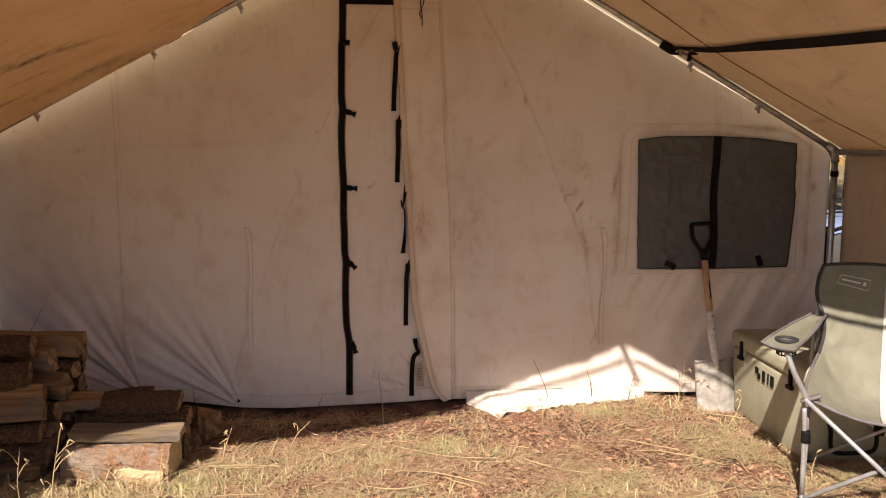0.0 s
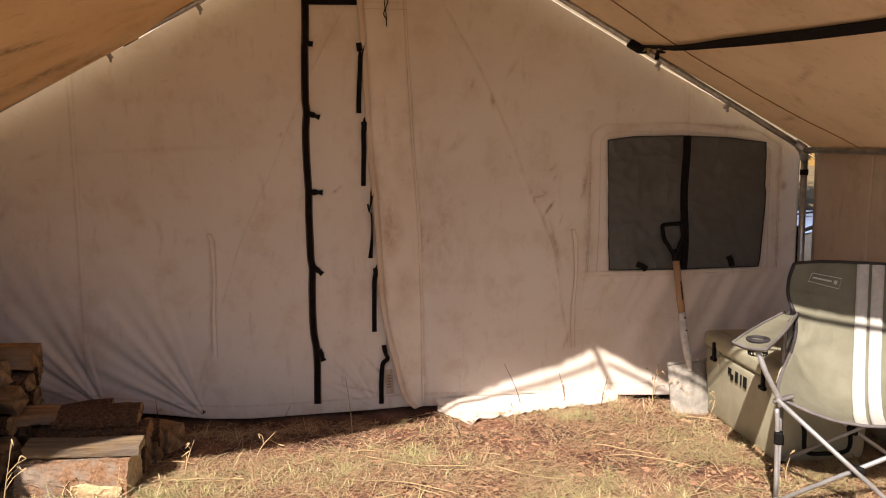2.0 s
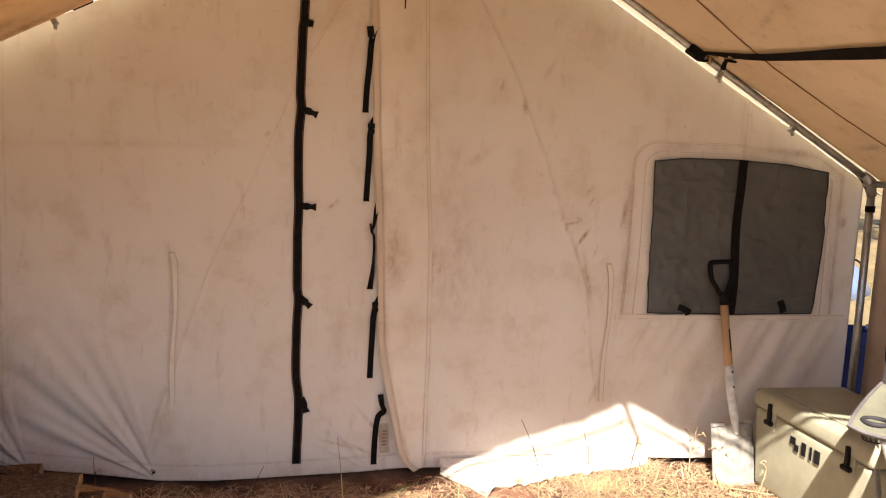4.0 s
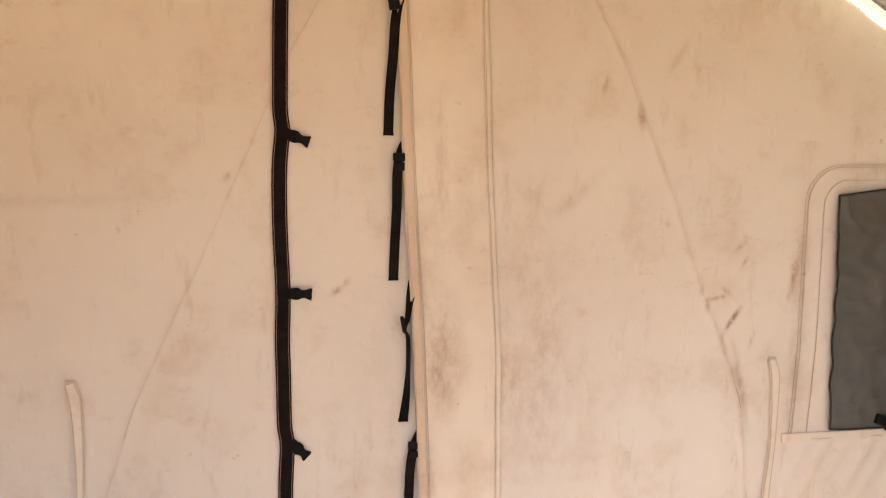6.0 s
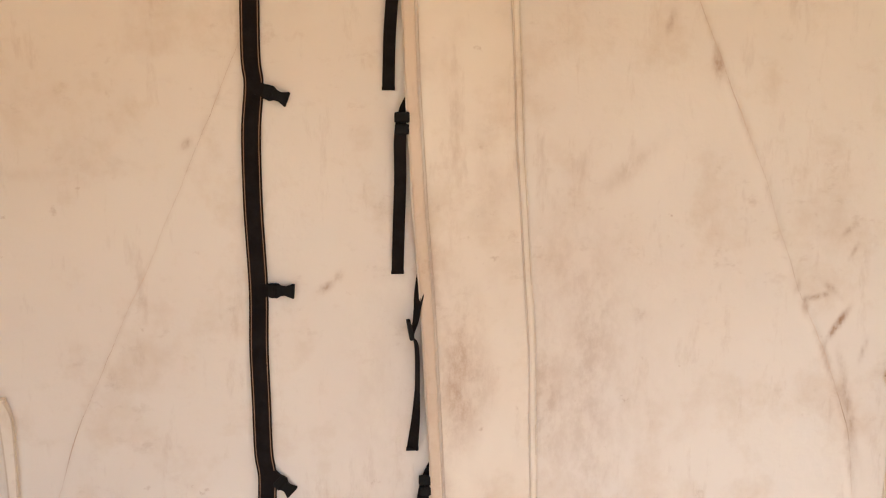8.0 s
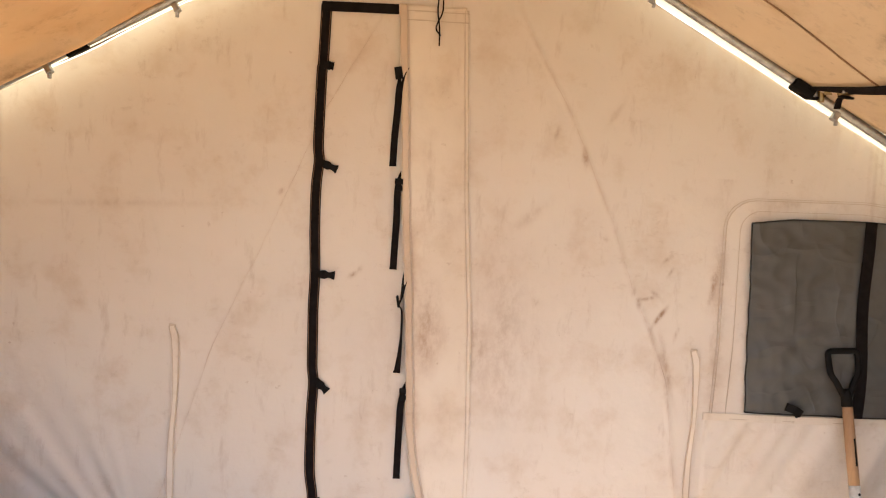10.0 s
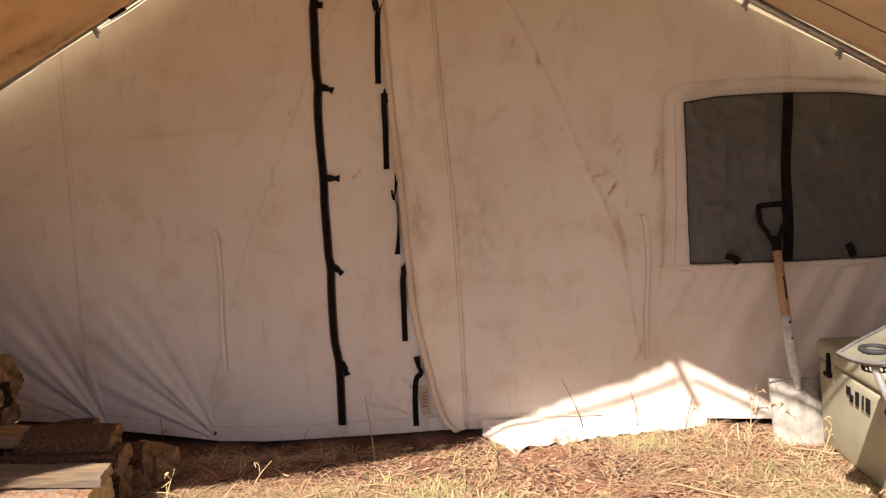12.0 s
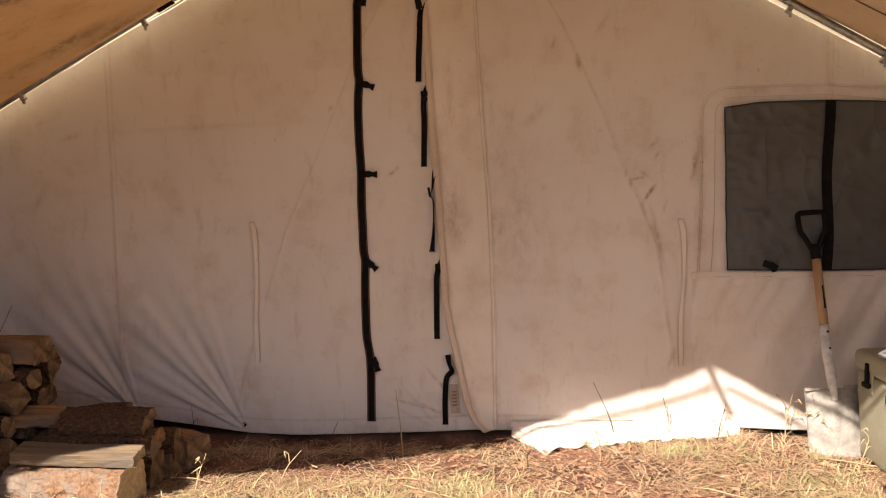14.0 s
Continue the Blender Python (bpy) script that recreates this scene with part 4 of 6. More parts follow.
def build_cooler():
    # long side runs along y; its front faces west
    L, W, H = 0.80, 0.46, 0.472
    cx, cy = 2.073 + W / 2, -0.215 - L / 2
    base = GROUND
    c = thing("cooler", (cx, cy, base), "tan hard-sided cooler standing on the ground beside the wall", "cooler")
    body = part("body", rbox((W, L, H - 0.10), (0, 0, (H - 0.10) / 2 + 0.006), 0.028, segments=3, taper=0.94), M_COOL, c, "tan plastic tub", True)
    lid = part("lid", rbox((W + 0.012, L + 0.012, 0.085), (0, 0, H - 0.052), 0.024, segments=3), M_COOL, c, "tan plastic lid", True)
    part("lid_panel", rbox((W - 0.12, L - 0.14, 0.012), (0, 0, H - 0.006), 0.005), M_COOL, lid)
    for y in (-0.27, 0.26):
        t = part("latch", rbox((0.016, 0.024, 0.085), (-W / 2 - 0.009, y, H - 0.088), 0.006, segments=2), M_CLIP, c, "black rubber T latch")
        part("latch_end", rbox((0.022, 0.056, 0.022), (-W / 2 - 0.011, y, H - 0.135), 0.008), M_CLIP, t)
        part("latch_seat", rbox((0.012, 0.07, 0.11), (-W / 2 + 0.004, y, H - 0.115), 0.005), M_COOL, c)
    for y in (-0.30, 0.30):
        for x in (-0.15, 0.15):
            part("foot", rbox((0.05, 0.06, 0.012), (x, y, 0.004), 0.004), M_CLIP, c, "black rubber foot")
    # plain maker's mark: bars and a wedge in black
    mk = c
    g = Matrix.Translation((-W / 2 - 0.0035, -0.005, H - 0.165)) @ Matrix(((0, 0, -1, 0), (-1, 0, 0, 0), (0, 1, 0, 0), (0, 0, 0, 1)))
    for x, z, w, h in ((-0.088, 0.012, 0.036, 0.034), (-0.062, -0.012, 0.030, 0.030), (-0.012, 0.0, 0.030, 0.056), (0.036, 0.0, 0.014, 0.056), (0.078, 0.0, 0.036, 0.056)):
        bm = rbox((w, h, 0.003), (x, z, 0), 0.001)
        bmesh.ops.transform(bm, matrix=g, verts=bm.verts)
        part("mark", bm, M_CLIP, mk, "black printed mark")
    # tow handle on the end that faces the porch front
    hp = smooth_line([(-0.11, -L / 2 - 0.004, 0.20), (-0.11, -L / 2 - 0.02, 0.17), (-0.10, -L / 2 - 0.026, 0.08), (0.0, -L / 2 - 0.028, 0.068), (0.10, -L / 2 - 0.026, 0.08), (0.11, -L / 2 - 0.02, 0.17), (0.11, -L / 2 - 0.004, 0.20)], 5)
    part("handle", tube(hp, 0.010, 8), M_CLIP, c, "black rope side handle", True)


build_cooler()

# ---- folding camp chair ----
M_CLOTH = mottled("sage_polyester", (0.150, 0.142, 0.100), (0.19, 0.183, 0.132), 8, 0.8, 0.3, 300)
M_CLOTH2 = mottled("dark_olive_polyester", (0.052, 0.050, 0.040), (0.075, 0.072, 0.058), 8, 0.8, 0.3, 300)
M_STRIPE = plain("pale_grey_cloth", (0.50, 0.49, 0.46), 0.8, vary=0.06)
M_PIPE = plain("dark_piping", (0.030, 0.026, 0.028), 0.75)
M_GREY = plain("grey_trim_tape", (0.125, 0.112, 0.11), 0.8)
M_LEG = mottled("silver_painted_tube", (0.34, 0.34, 0.34), (0.47, 0.47, 0.47), 14, 0.42, 0.05, 80, 0.55)


# sling profile from the seat front (0) to the top of the back (1): side edge (x, y, z) and middle (y, z)
SLING_V = (0.0, 0.12, 0.27, 0.42, 0.52, 0.62, 0.74, 0.87, 1.0)
SLING_EDGE = ((0.300, -0.27, 0.470), (0.303, -0.18, 0.488), (0.290, -0.02, 0.520), (0.262, 0.14, 0.560), (0.245, 0.215, 0.630), (0.252, 0.245, 0.705), (0.292, 0.270, 0.785), (0.288, 0.295, 0.870), (0.268, 0.310, 0.932))
SLING_MID = ((-0.27, 0.392), (-0.17, 0.362), (-0.02, 0.345), (0.12, 0.372), (0.205, 0.460), (0.255, 0.600), (0.290, 0.740), (0.312, 0.860), (0.330, 0.950))


def build_chair():
    """Local axes: x to the sitter's left seen from the front, y to the back, z up."""
    chair = thing("camp_chair", (2.24, -1.34, GROUND), "sage green folding camp chair with pale stripes, standing half in shade", "chair", rz=-30)
    ex, ey, ez = ([(v, p[k]) for v, p in zip(SLING_V, SLING_EDGE)] for k in range(3))
    my, mz = ([(v, p[k]) for v, p in zip(SLING_V, SLING_MID)] for k in range(2))

    def soft(table, v):
        return (lerp(table, max(0, v - 0.045)) + 2 * lerp(table, v) + lerp(table, min(1, v + 0.045))) / 4

    def sling(u, v):
        x = u * 2 - 1
        k = abs(x) ** (2.0 if v < 0.8 else 3.5)
        y = soft(my, v) + (soft(ey, v) - soft(my, v)) * k
        z = soft(mz, v) + (soft(ez, v) - soft(mz, v)) * k
        # creases run in from the arm joints, plus slack ripples
        r = math.hypot((abs(x) - 0.95) * 0.28, (v - 0.47) * 1.2)
        ang = math.atan2(v - 0.47, 0.95 - abs(x) + 0.01)
        y += 0.011 * math.sin(ang * 9 + 3 * wob(x * 2, v * 3)) * math.exp(-((r - 0.10) / 0.09) ** 2) + 0.005 * wob(x * 4, v * 7, 2) + 0.0022 * wob(x * 9, v * 16, 5)
        return (x * soft(ex, v), y, z + 0.003 * wob(x * 5, v * 9, 8))
    part("sling_seat", sheet(48, 70, sling, 0.006), M_CLOTH, chair, "sage polyester seat and back in one piece", True)
    for x0, x1 in ((-0.014, 0.034), (0.046, 0.094)):
        for v0, v1, nm in ((0.01, 0.995, "stripe"),):
            def band(u, v):
                vv = v0 + (v1 - v0) * v
                p = Vector(sling((x0 + (x1 - x0) * u) / soft(ex, vv) / 2 + 0.5, vv))
                q = Vector(sling(0.53, min(1, vv + 0.01))) - Vector(sling(0.53, max(0, vv - 0.01)))
                return p + Vector((0, -q.z, q.y)).normalized() * 0.006
            part(nm, sheet(4, 60, band, 0.001), M_STRIPE, chair, "pale grey stripe", True)
    edge = [Vector(sling(0, 0.40 + 0.60 * k / 24)) for k in range(25)] + [Vector(sling(k / 24, 1)) for k in range(1, 25)] + [Vector(sling(1, 1 - 0.60 * k / 24)) for k in range(1, 25)]
    part("piping", tube([p + Vector((0, -0.003, 0)) for p in edge], 0.0075, 8), M_PIPE, chair, "dark edge piping", True)
    for u in (0, 1):
        part("seat_edge", tube([Vector(sling(u, 0.42 * k / 14)) for k in range(15)], 0.0068, 8), M_GREY, chair, "grey seat edge tape", True)
    fr = [Vector(sling(k / 24, 0)) for k in range(25)]
    part("seat_binding", tube(fr, 0.007, 8), M_GREY, chair, "grey seat binding", True)
    for sx in (-1, 1):
        part("corner_pocket", rbox((0.085, 0.035, 0.016), (sx * 0.278, -0.262, 0.462), 0.007, turn=Matrix.Rotation(radians(sx * 24), 4, "Y")), M_GREY, chair, "grey reinforced seat corner", True)
    # sewn patch with a plain outline and bars for its small wordmark
    def on_back(dx, dz):
        p = Vector(sling(0.5 + (-0.140 + dx) / 0.57, 0.872 + dz / 0.62))
        return p + Vector((0, -0.009, 0.002))
    frame_pts = [on_back(a, b) for a, b in ((-0.055, 0.024), (0.068, 0.008), (0.058, -0.026), (-0.066, -0.008), (-0.055, 0.024))]
    badge = part("badge", ribbon(frame_pts, 0.003, 0.0015, (0, -1, 0)), M_STRIPE, chair, "pale outlined maker's patch")
    part("print", ribbon([on_back(-0.050, 0.007), on_back(0.028, -0.004)], 0.0075, 0.0015), M_STRIPE, badge)
    part("print", ribbon([on_back(0.038, -0.005), on_back(0.050, -0.007)], 0.017, 0.0015), M_STRIPE, badge)
    # frame: crossed legs on four sides, uprights, arm supports
    fl, frr, bl, br = (-0.29, -0.26), (0.29, -0.26), (-0.29, 0.24), (0.29, 0.24)
    seat_z = {fl: 0.40, frr: 0.40, bl: 0.42, br: 0.42}

    def leg(a, b, za, zb, name="leg"):
        return part(name, tube([(a[0], a[1], za), (b[0], b[1], zb)], 0.0095, 10), M_LEG, chair, "silver steel tube", True)
    leg((-0.30, -0.275), (0.22, -0.275), 0.46, 0.01)
    leg((-0.32, -0.255), (0.30, -0.255), 0.01, 0.40)
    for a, b in ((bl, br), (br, bl), (fl, bl), (bl, fl), (frr, br), (br, frr)):
        off = 0.012 if a[0] + a[1] > b[0] + b[1] else -0.012
        leg((a[0], a[1] + off), (b[0], b[1] + off), 0.02, seat_z[b] - 0.03)
    for p in (fl, frr, bl, br):
        f = part("foot", rbox((0.045, 0.05, 0.03), (p[0], p[1], 0.015), 0.008), M_CLIP, chair, "black plastic foot")
    for x, y in ((0, -0.26), (0, 0.24), (-0.29, -0.01), (0.29, -0.01)):
        part("pivot", rbox((0.045, 0.035, 0.04) if x == 0 else (0.035, 0.045, 0.04), (x, y, 0.205), 0.008), M_CLIP, chair, "black pivot joint")
    for sx in (-1, 1):
        part("upright", tube(smooth_line([(sx * 0.29, 0.24, 0.06), (sx * 0.295, 0.27, 0.45), (sx * 0.265, 0.365, 0.91)], 5), 0.0095, 10), M_LEG, chair, "silver back upright", True)
        part("front_upright", tube(smooth_line([(sx * 0.29, -0.26, 0.06), (sx * 0.295, -0.265, 0.33), (sx * 0.30, -0.27, 0.42)], 4), 0.0095, 10), M_LEG, chair, "silver front upright", True)
        part("slider", rbox((0.034, 0.034, 0.055), (sx * 0.29, -0.262, 0.30), 0.008), M_CLIP, chair, "black sliding joint")
        part("arm_support", tube(smooth_line([(sx * 0.285, -0.265, 0.43), (sx * 0.305, -0.275, 0.485), (sx * 0.345, -0.30, 0.57), (sx * 0.378, -0.30, 0.655)], 6), 0.0108, 10), M_LEG, chair, "bent silver arm support", True)

        def arm(u, v):
            # from the back (v 0) to the cup end (v 1); u runs from the inner to the outer side
            half = 0.028 + 0.036 * math.sin(math.pi / 2 * min(1, v * 1.15))
            x = sx * (0.272 + 0.140 * v + (u * 2 - 1) * half)
            y = 0.235 - 0.58 * v + 0.075 * u * v
            z = 0.715 - 0.040 * v - 0.010 * math.sin(math.pi * u) + 0.003 * wob(u * 3, v * 7, 4)
            return (x, y, z)
        armrest = part("armrest", sheet(10, 20, arm, 0.010), M_CLOTH, chair, "sage padded armrest", True)
        rim = [Vector(arm(0, k / 16)) for k in range(17)] + [Vector(arm(k / 8, 1)) for k in range(1, 9)] + [Vector(arm(1, 1 - k / 16)) for k in range(1, 17)]
        part("binding", tube(rim, 0.0058, 8), M_GREY, armrest, "grey binding", True)
        cp = Vector(arm(0.5, 0.80))
        ring = [cp + Vector((0.040 * math.cos(a), 0.040 * math.sin(a), 0.006)) for a in (k * math.pi / 12 for k in range(25))]
        part("cup_rim", tube(ring, 0.008, 8, cap=False), M_PIPE, armrest, "dark cup holder rim", True)
        cup = bmesh.new()
        for k in range(16):
            a = k * math.pi / 8
            tube([cp + Vector((0.042 * math.cos(a), 0.042 * math.sin(a), 0)), cp + Vector((0.036 * math.cos(a + 0.4), 0.036 * math.sin(a + 0.4), -0.055))], 0.003, 5, cup)
        for zz, rr in ((-0.028, 0.039), (-0.055, 0.036)):
            tube([cp + Vector((rr * math.cos(a), rr * math.sin(a), zz)) for a in (k * math.pi / 8 for k in range(17))], 0.003, 5, cup, False)
        part("cup_net", cup, M_PIPE, armrest, "dark mesh cup holder")
        part("side_panel", sheet(8, 6, lambda u, v: (sx * (0.262 + 0.02 * u), 0.225 - 0.13 * u, 0.60 + 0.105 * v - 0.03 * u * (1 - v)), 0.003), M_CLOTH2, chair, "dark side gusset", True)


build_chair()

# ---- firewood ----
def woody(name, dark, light, grey=0.0, fresh=0.0):
    """Split wood along local x: fibre streaks, broad weathering, resin-brown patches."""
    m, n, l, p = nodes_of(name)
    info = n.new("ShaderNodeObjectInfo").outputs["Random"]
    fibre = noise_node(n, l, 46, 7, 0.68, stretch=(0.045, 1, 1))
    patch = noise_node(n, l, 7, 5, 0.6, stretch=(0.5, 1, 1))
    col = ramp_node(n, l, fibre, [(0.30, dark), (0.68, light)])
    worn = tuple(sum(light) / 3 * k for k in (0.62, 0.52, 0.44))
    col = mix_node(n, l, ramp_node(n, l, patch, [(0.44 - 0.25 * grey, (0.0,)), (0.66 - 0.2 * grey, (0.85 - fresh,))]), col, worn)
    col = mix_node(n, l, 0.6, col, ramp_node(n, l, info, [(0.0, (0.50,)), (1.0, (1.35,))]), "MULTIPLY")
    l.new(col, p.inputs["Base Color"])
    p.inputs["Roughness"].default_value, p.inputs["Specular IOR Level"].default_value = 0.88, 0.25
    l.new(bump_node(n, l, fibre, 0.9, 0.010), p.inputs["Normal"])
    return m


def barky(name, dark, light, lichen=None, cracks=0.7):
    """Scaly pine bark: cracked plates, flaking, and grey bloom where wanted."""
    m, n, l, p = nodes_of(name)
    vor = n.new("ShaderNodeTexVoronoi")
    vor.feature = "DISTANCE_TO_EDGE"
    vor.inputs["Scale"].default_value = 62
    mp = n.new("ShaderNodeMapping")
    mp.inputs["Scale"].default_value = (0.55, 1, 1)
    warp = n.new("ShaderNodeVectorMath")
    warp.operation = "MULTIPLY_ADD"
    tex = n.new("ShaderNodeTexNoise")
    tex.inputs["Scale"].default_value = 18
    obj = n.new("ShaderNodeTexCoord").outputs["Object"]
    l.new(obj, tex.inputs["Vector"])
    l.new(tex.outputs["Color"], warp.inputs[0])
    warp.inputs[1].default_value = (0.11, 0.06, 0.06)
    l.new(obj, warp.inputs[2])
    l.new(warp.outputs[0], mp.inputs[0])
    l.new(mp.outputs[0], vor.inputs["Vector"])
    crack = ramp_node(n, l, vor.outputs["Distance"], [(0.0, (0.25,)), (0.30, (1.0,))])
    grain = noise_node(n, l, 70, 6, 0.7)
    col = ramp_node(n, l, grain, [(0.32, dark), (0.68, light)])
    if lichen:
        col = mix_node(n, l, ramp_node(n, l, noise_node(n, l, 11, 6, 0.65), [(0.44, (0.0,)), (0.58, (0.9,))]), col, lichen)
    col = mix_node(n, l, mix_node(n, l, cracks, (1, 1, 1), crack), tuple(c * 0.6 for c in dark), col)
    l.new(col, p.inputs["Base Color"])
    p.inputs["Roughness"].default_value, p.inputs["Specular IOR Level"].default_value = 0.95, 0.2
    both = mix_node(n, l, 1.0 - 0.9 * cracks, crack, grain)
    l.new(bump_node(n, l, both, 1.0, 0.012), p.inputs["Normal"])
    return m


M_BARK = barky("pine_bark", (0.055, 0.030, 0.018), (0.210, 0.112, 0.062))
M_SPLIT = woody("split_pine", (0.115, 0.058, 0.026), (0.37, 0.205, 0.092))
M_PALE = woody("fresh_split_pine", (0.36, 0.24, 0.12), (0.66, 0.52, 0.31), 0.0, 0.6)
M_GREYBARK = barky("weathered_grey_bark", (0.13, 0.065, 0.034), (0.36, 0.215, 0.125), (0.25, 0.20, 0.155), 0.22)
# Split wood again: toned down for the shaded slab, paler for the sunlit one.
M_GREYWOOD = woody("shaded_weathered_wood", (0.035, 0.022, 0.015), (0.13, 0.085, 0.055), 0.4)
M_SUNSPLIT = woody("sunlit_dry_pine", (0.12, 0.072, 0.036), (0.38, 0.265, 0.145), 0.4, 0.1)
M_ENDG = mottled("sawn_log_end", (0.10, 0.056, 0.027), (0.33, 0.20, 0.10), 22, 0.9, 0.7, 120, per_object=0.5)


# cross-sections, corner by corner: (across, up, 1 where the next side is split wood, 0 where it is bark)
SECTIONS = {
    "block": ((-0.50, -0.46, 1), (0.44, -0.50, 1), (0.50, 0.40, 1), (-0.40, 0.50, 1)),
    "slab": ((-0.50, -0.40, 1), (0.48, -0.50, 1), (0.50, 0.10, 0), (0.28, 0.42, 0), (-0.20, 0.50, 0), (-0.47, 0.18, 0)),
    "wedge": ((-0.50, -0.42, 1), (0.50, -0.50, 1), (0.30, 0.34, 0), (0.02, 0.50, 0), (-0.34, 0.30, 0)),
    "spike": ((-0.48, 0.10, 1), (-0.05, -0.55, 1), (0.50, 0.22, 0), (0.24, 0.48, 0), (-0.22, 0.44, 0)),
    "front": ((-0.50, -0.50, 0), (-0.47, 0.02, 0), (-0.30, 0.40, 0), (0.10, 0.50, 0), (0.48, 0.36, 1), (0.50, -0.50, 1)),
    "round": tuple((0.5 * math.cos(k * math.pi / 5), 0.5 * math.sin(k * math.pi / 5), 0) for k in range(10)),
}


def billet(end, length, across, up, kind, rz=0.0, rx=0.0, ry=0.0, seed=0, label="split pine firewood log stacked inside the porch", mats=None):
    """A split length of wood: its sawn east end is centred on `end`, and it runs back along local -x."""
    corners = SECTIONS[kind]
    loop = []
    for (ya, za, flag), (yb, zb, _) in zip(corners, corners[1:] + corners[:1]):
        a, b = Vector((ya * across, za * up)), Vector((yb * across, zb * up))
        steps = max(2, round((b - a).length / 0.011))
        loop += [(a.lerp(b, k / steps), flag, k == 0) for k in range(steps)]
    n, segs = len(loop), 18
    verts, faces, index = [], [], []
    for i in range(segs + 1):
        t = i / segs
        x = -length * t
        bend = Vector((0.012 * wob(t * 1.6, seed), 0.010 * wob(t * 1.6, seed + 40)))
        for k, (p, flag, corner) in enumerate(loop):
            out = p.normalized()
            if flag:                          # fibres run the whole length, with a few torn steps
                d = 0.006 * wob(k * 0.55, seed) + 0.003 * wob(k * 1.9, seed + 7) + 0.0035 * wob(k * 0.5, t * 7, seed) - (0.003 if wob(k * 0.4, t * 3, seed + 3) > 0.28 else 0.0)
            else:                             # bark plates
                d = 0.007 * wob(k * 0.35, t * 9, seed) + 0.005 * abs(wob(k * 0.9, t * 22, seed + 2)) - (0.005 if wob(k * 0.5, t * 6, seed + 9) < -0.22 else 0.0)
            if corner:
                d -= 0.003
            q = p + out * d + bend
            verts.append((x + (0.007 * wob(k * 0.6, seed + i) + 0.003 * wob(k * 2.1, seed) if i in (0, segs) else 0.0), q.x, q.y))
    for i in range(segs):
        for k in range(n):
            m = (k + 1) % n
            faces.append((i * n + k, i * n + m, (i + 1) * n + m, (i + 1) * n + k))
            index.append(1 if loop[k][1] else 0)
    for i in (0, segs):
        verts.append((-length * i / segs + 0.003 * wob(seed, i), *(0.01 * wob(seed, 3 + k) for k in (0, 1))))
        for k in range(n):
            m = (k + 1) % n
            faces.append((i * n + m, i * n + k, len(verts) - 1) if i == 0 else (i * n + k, i * n + m, len(verts) - 1))
            index.append(2)
    me = bpy.data.meshes.new("firewood_log")
    me.from_pydata(verts, [], faces)
    for m in mats or [M_BARK, M_SPLIT, M_ENDG]:
        me.materials.append(m)
    me.polygons.foreach_set("material_index", index)
    ob = new("firewood_log", me)
    ob.matrix_world = pose(*end, rx, ry, rz)
    return tagged(ob, label, "log", "stacked firewood")


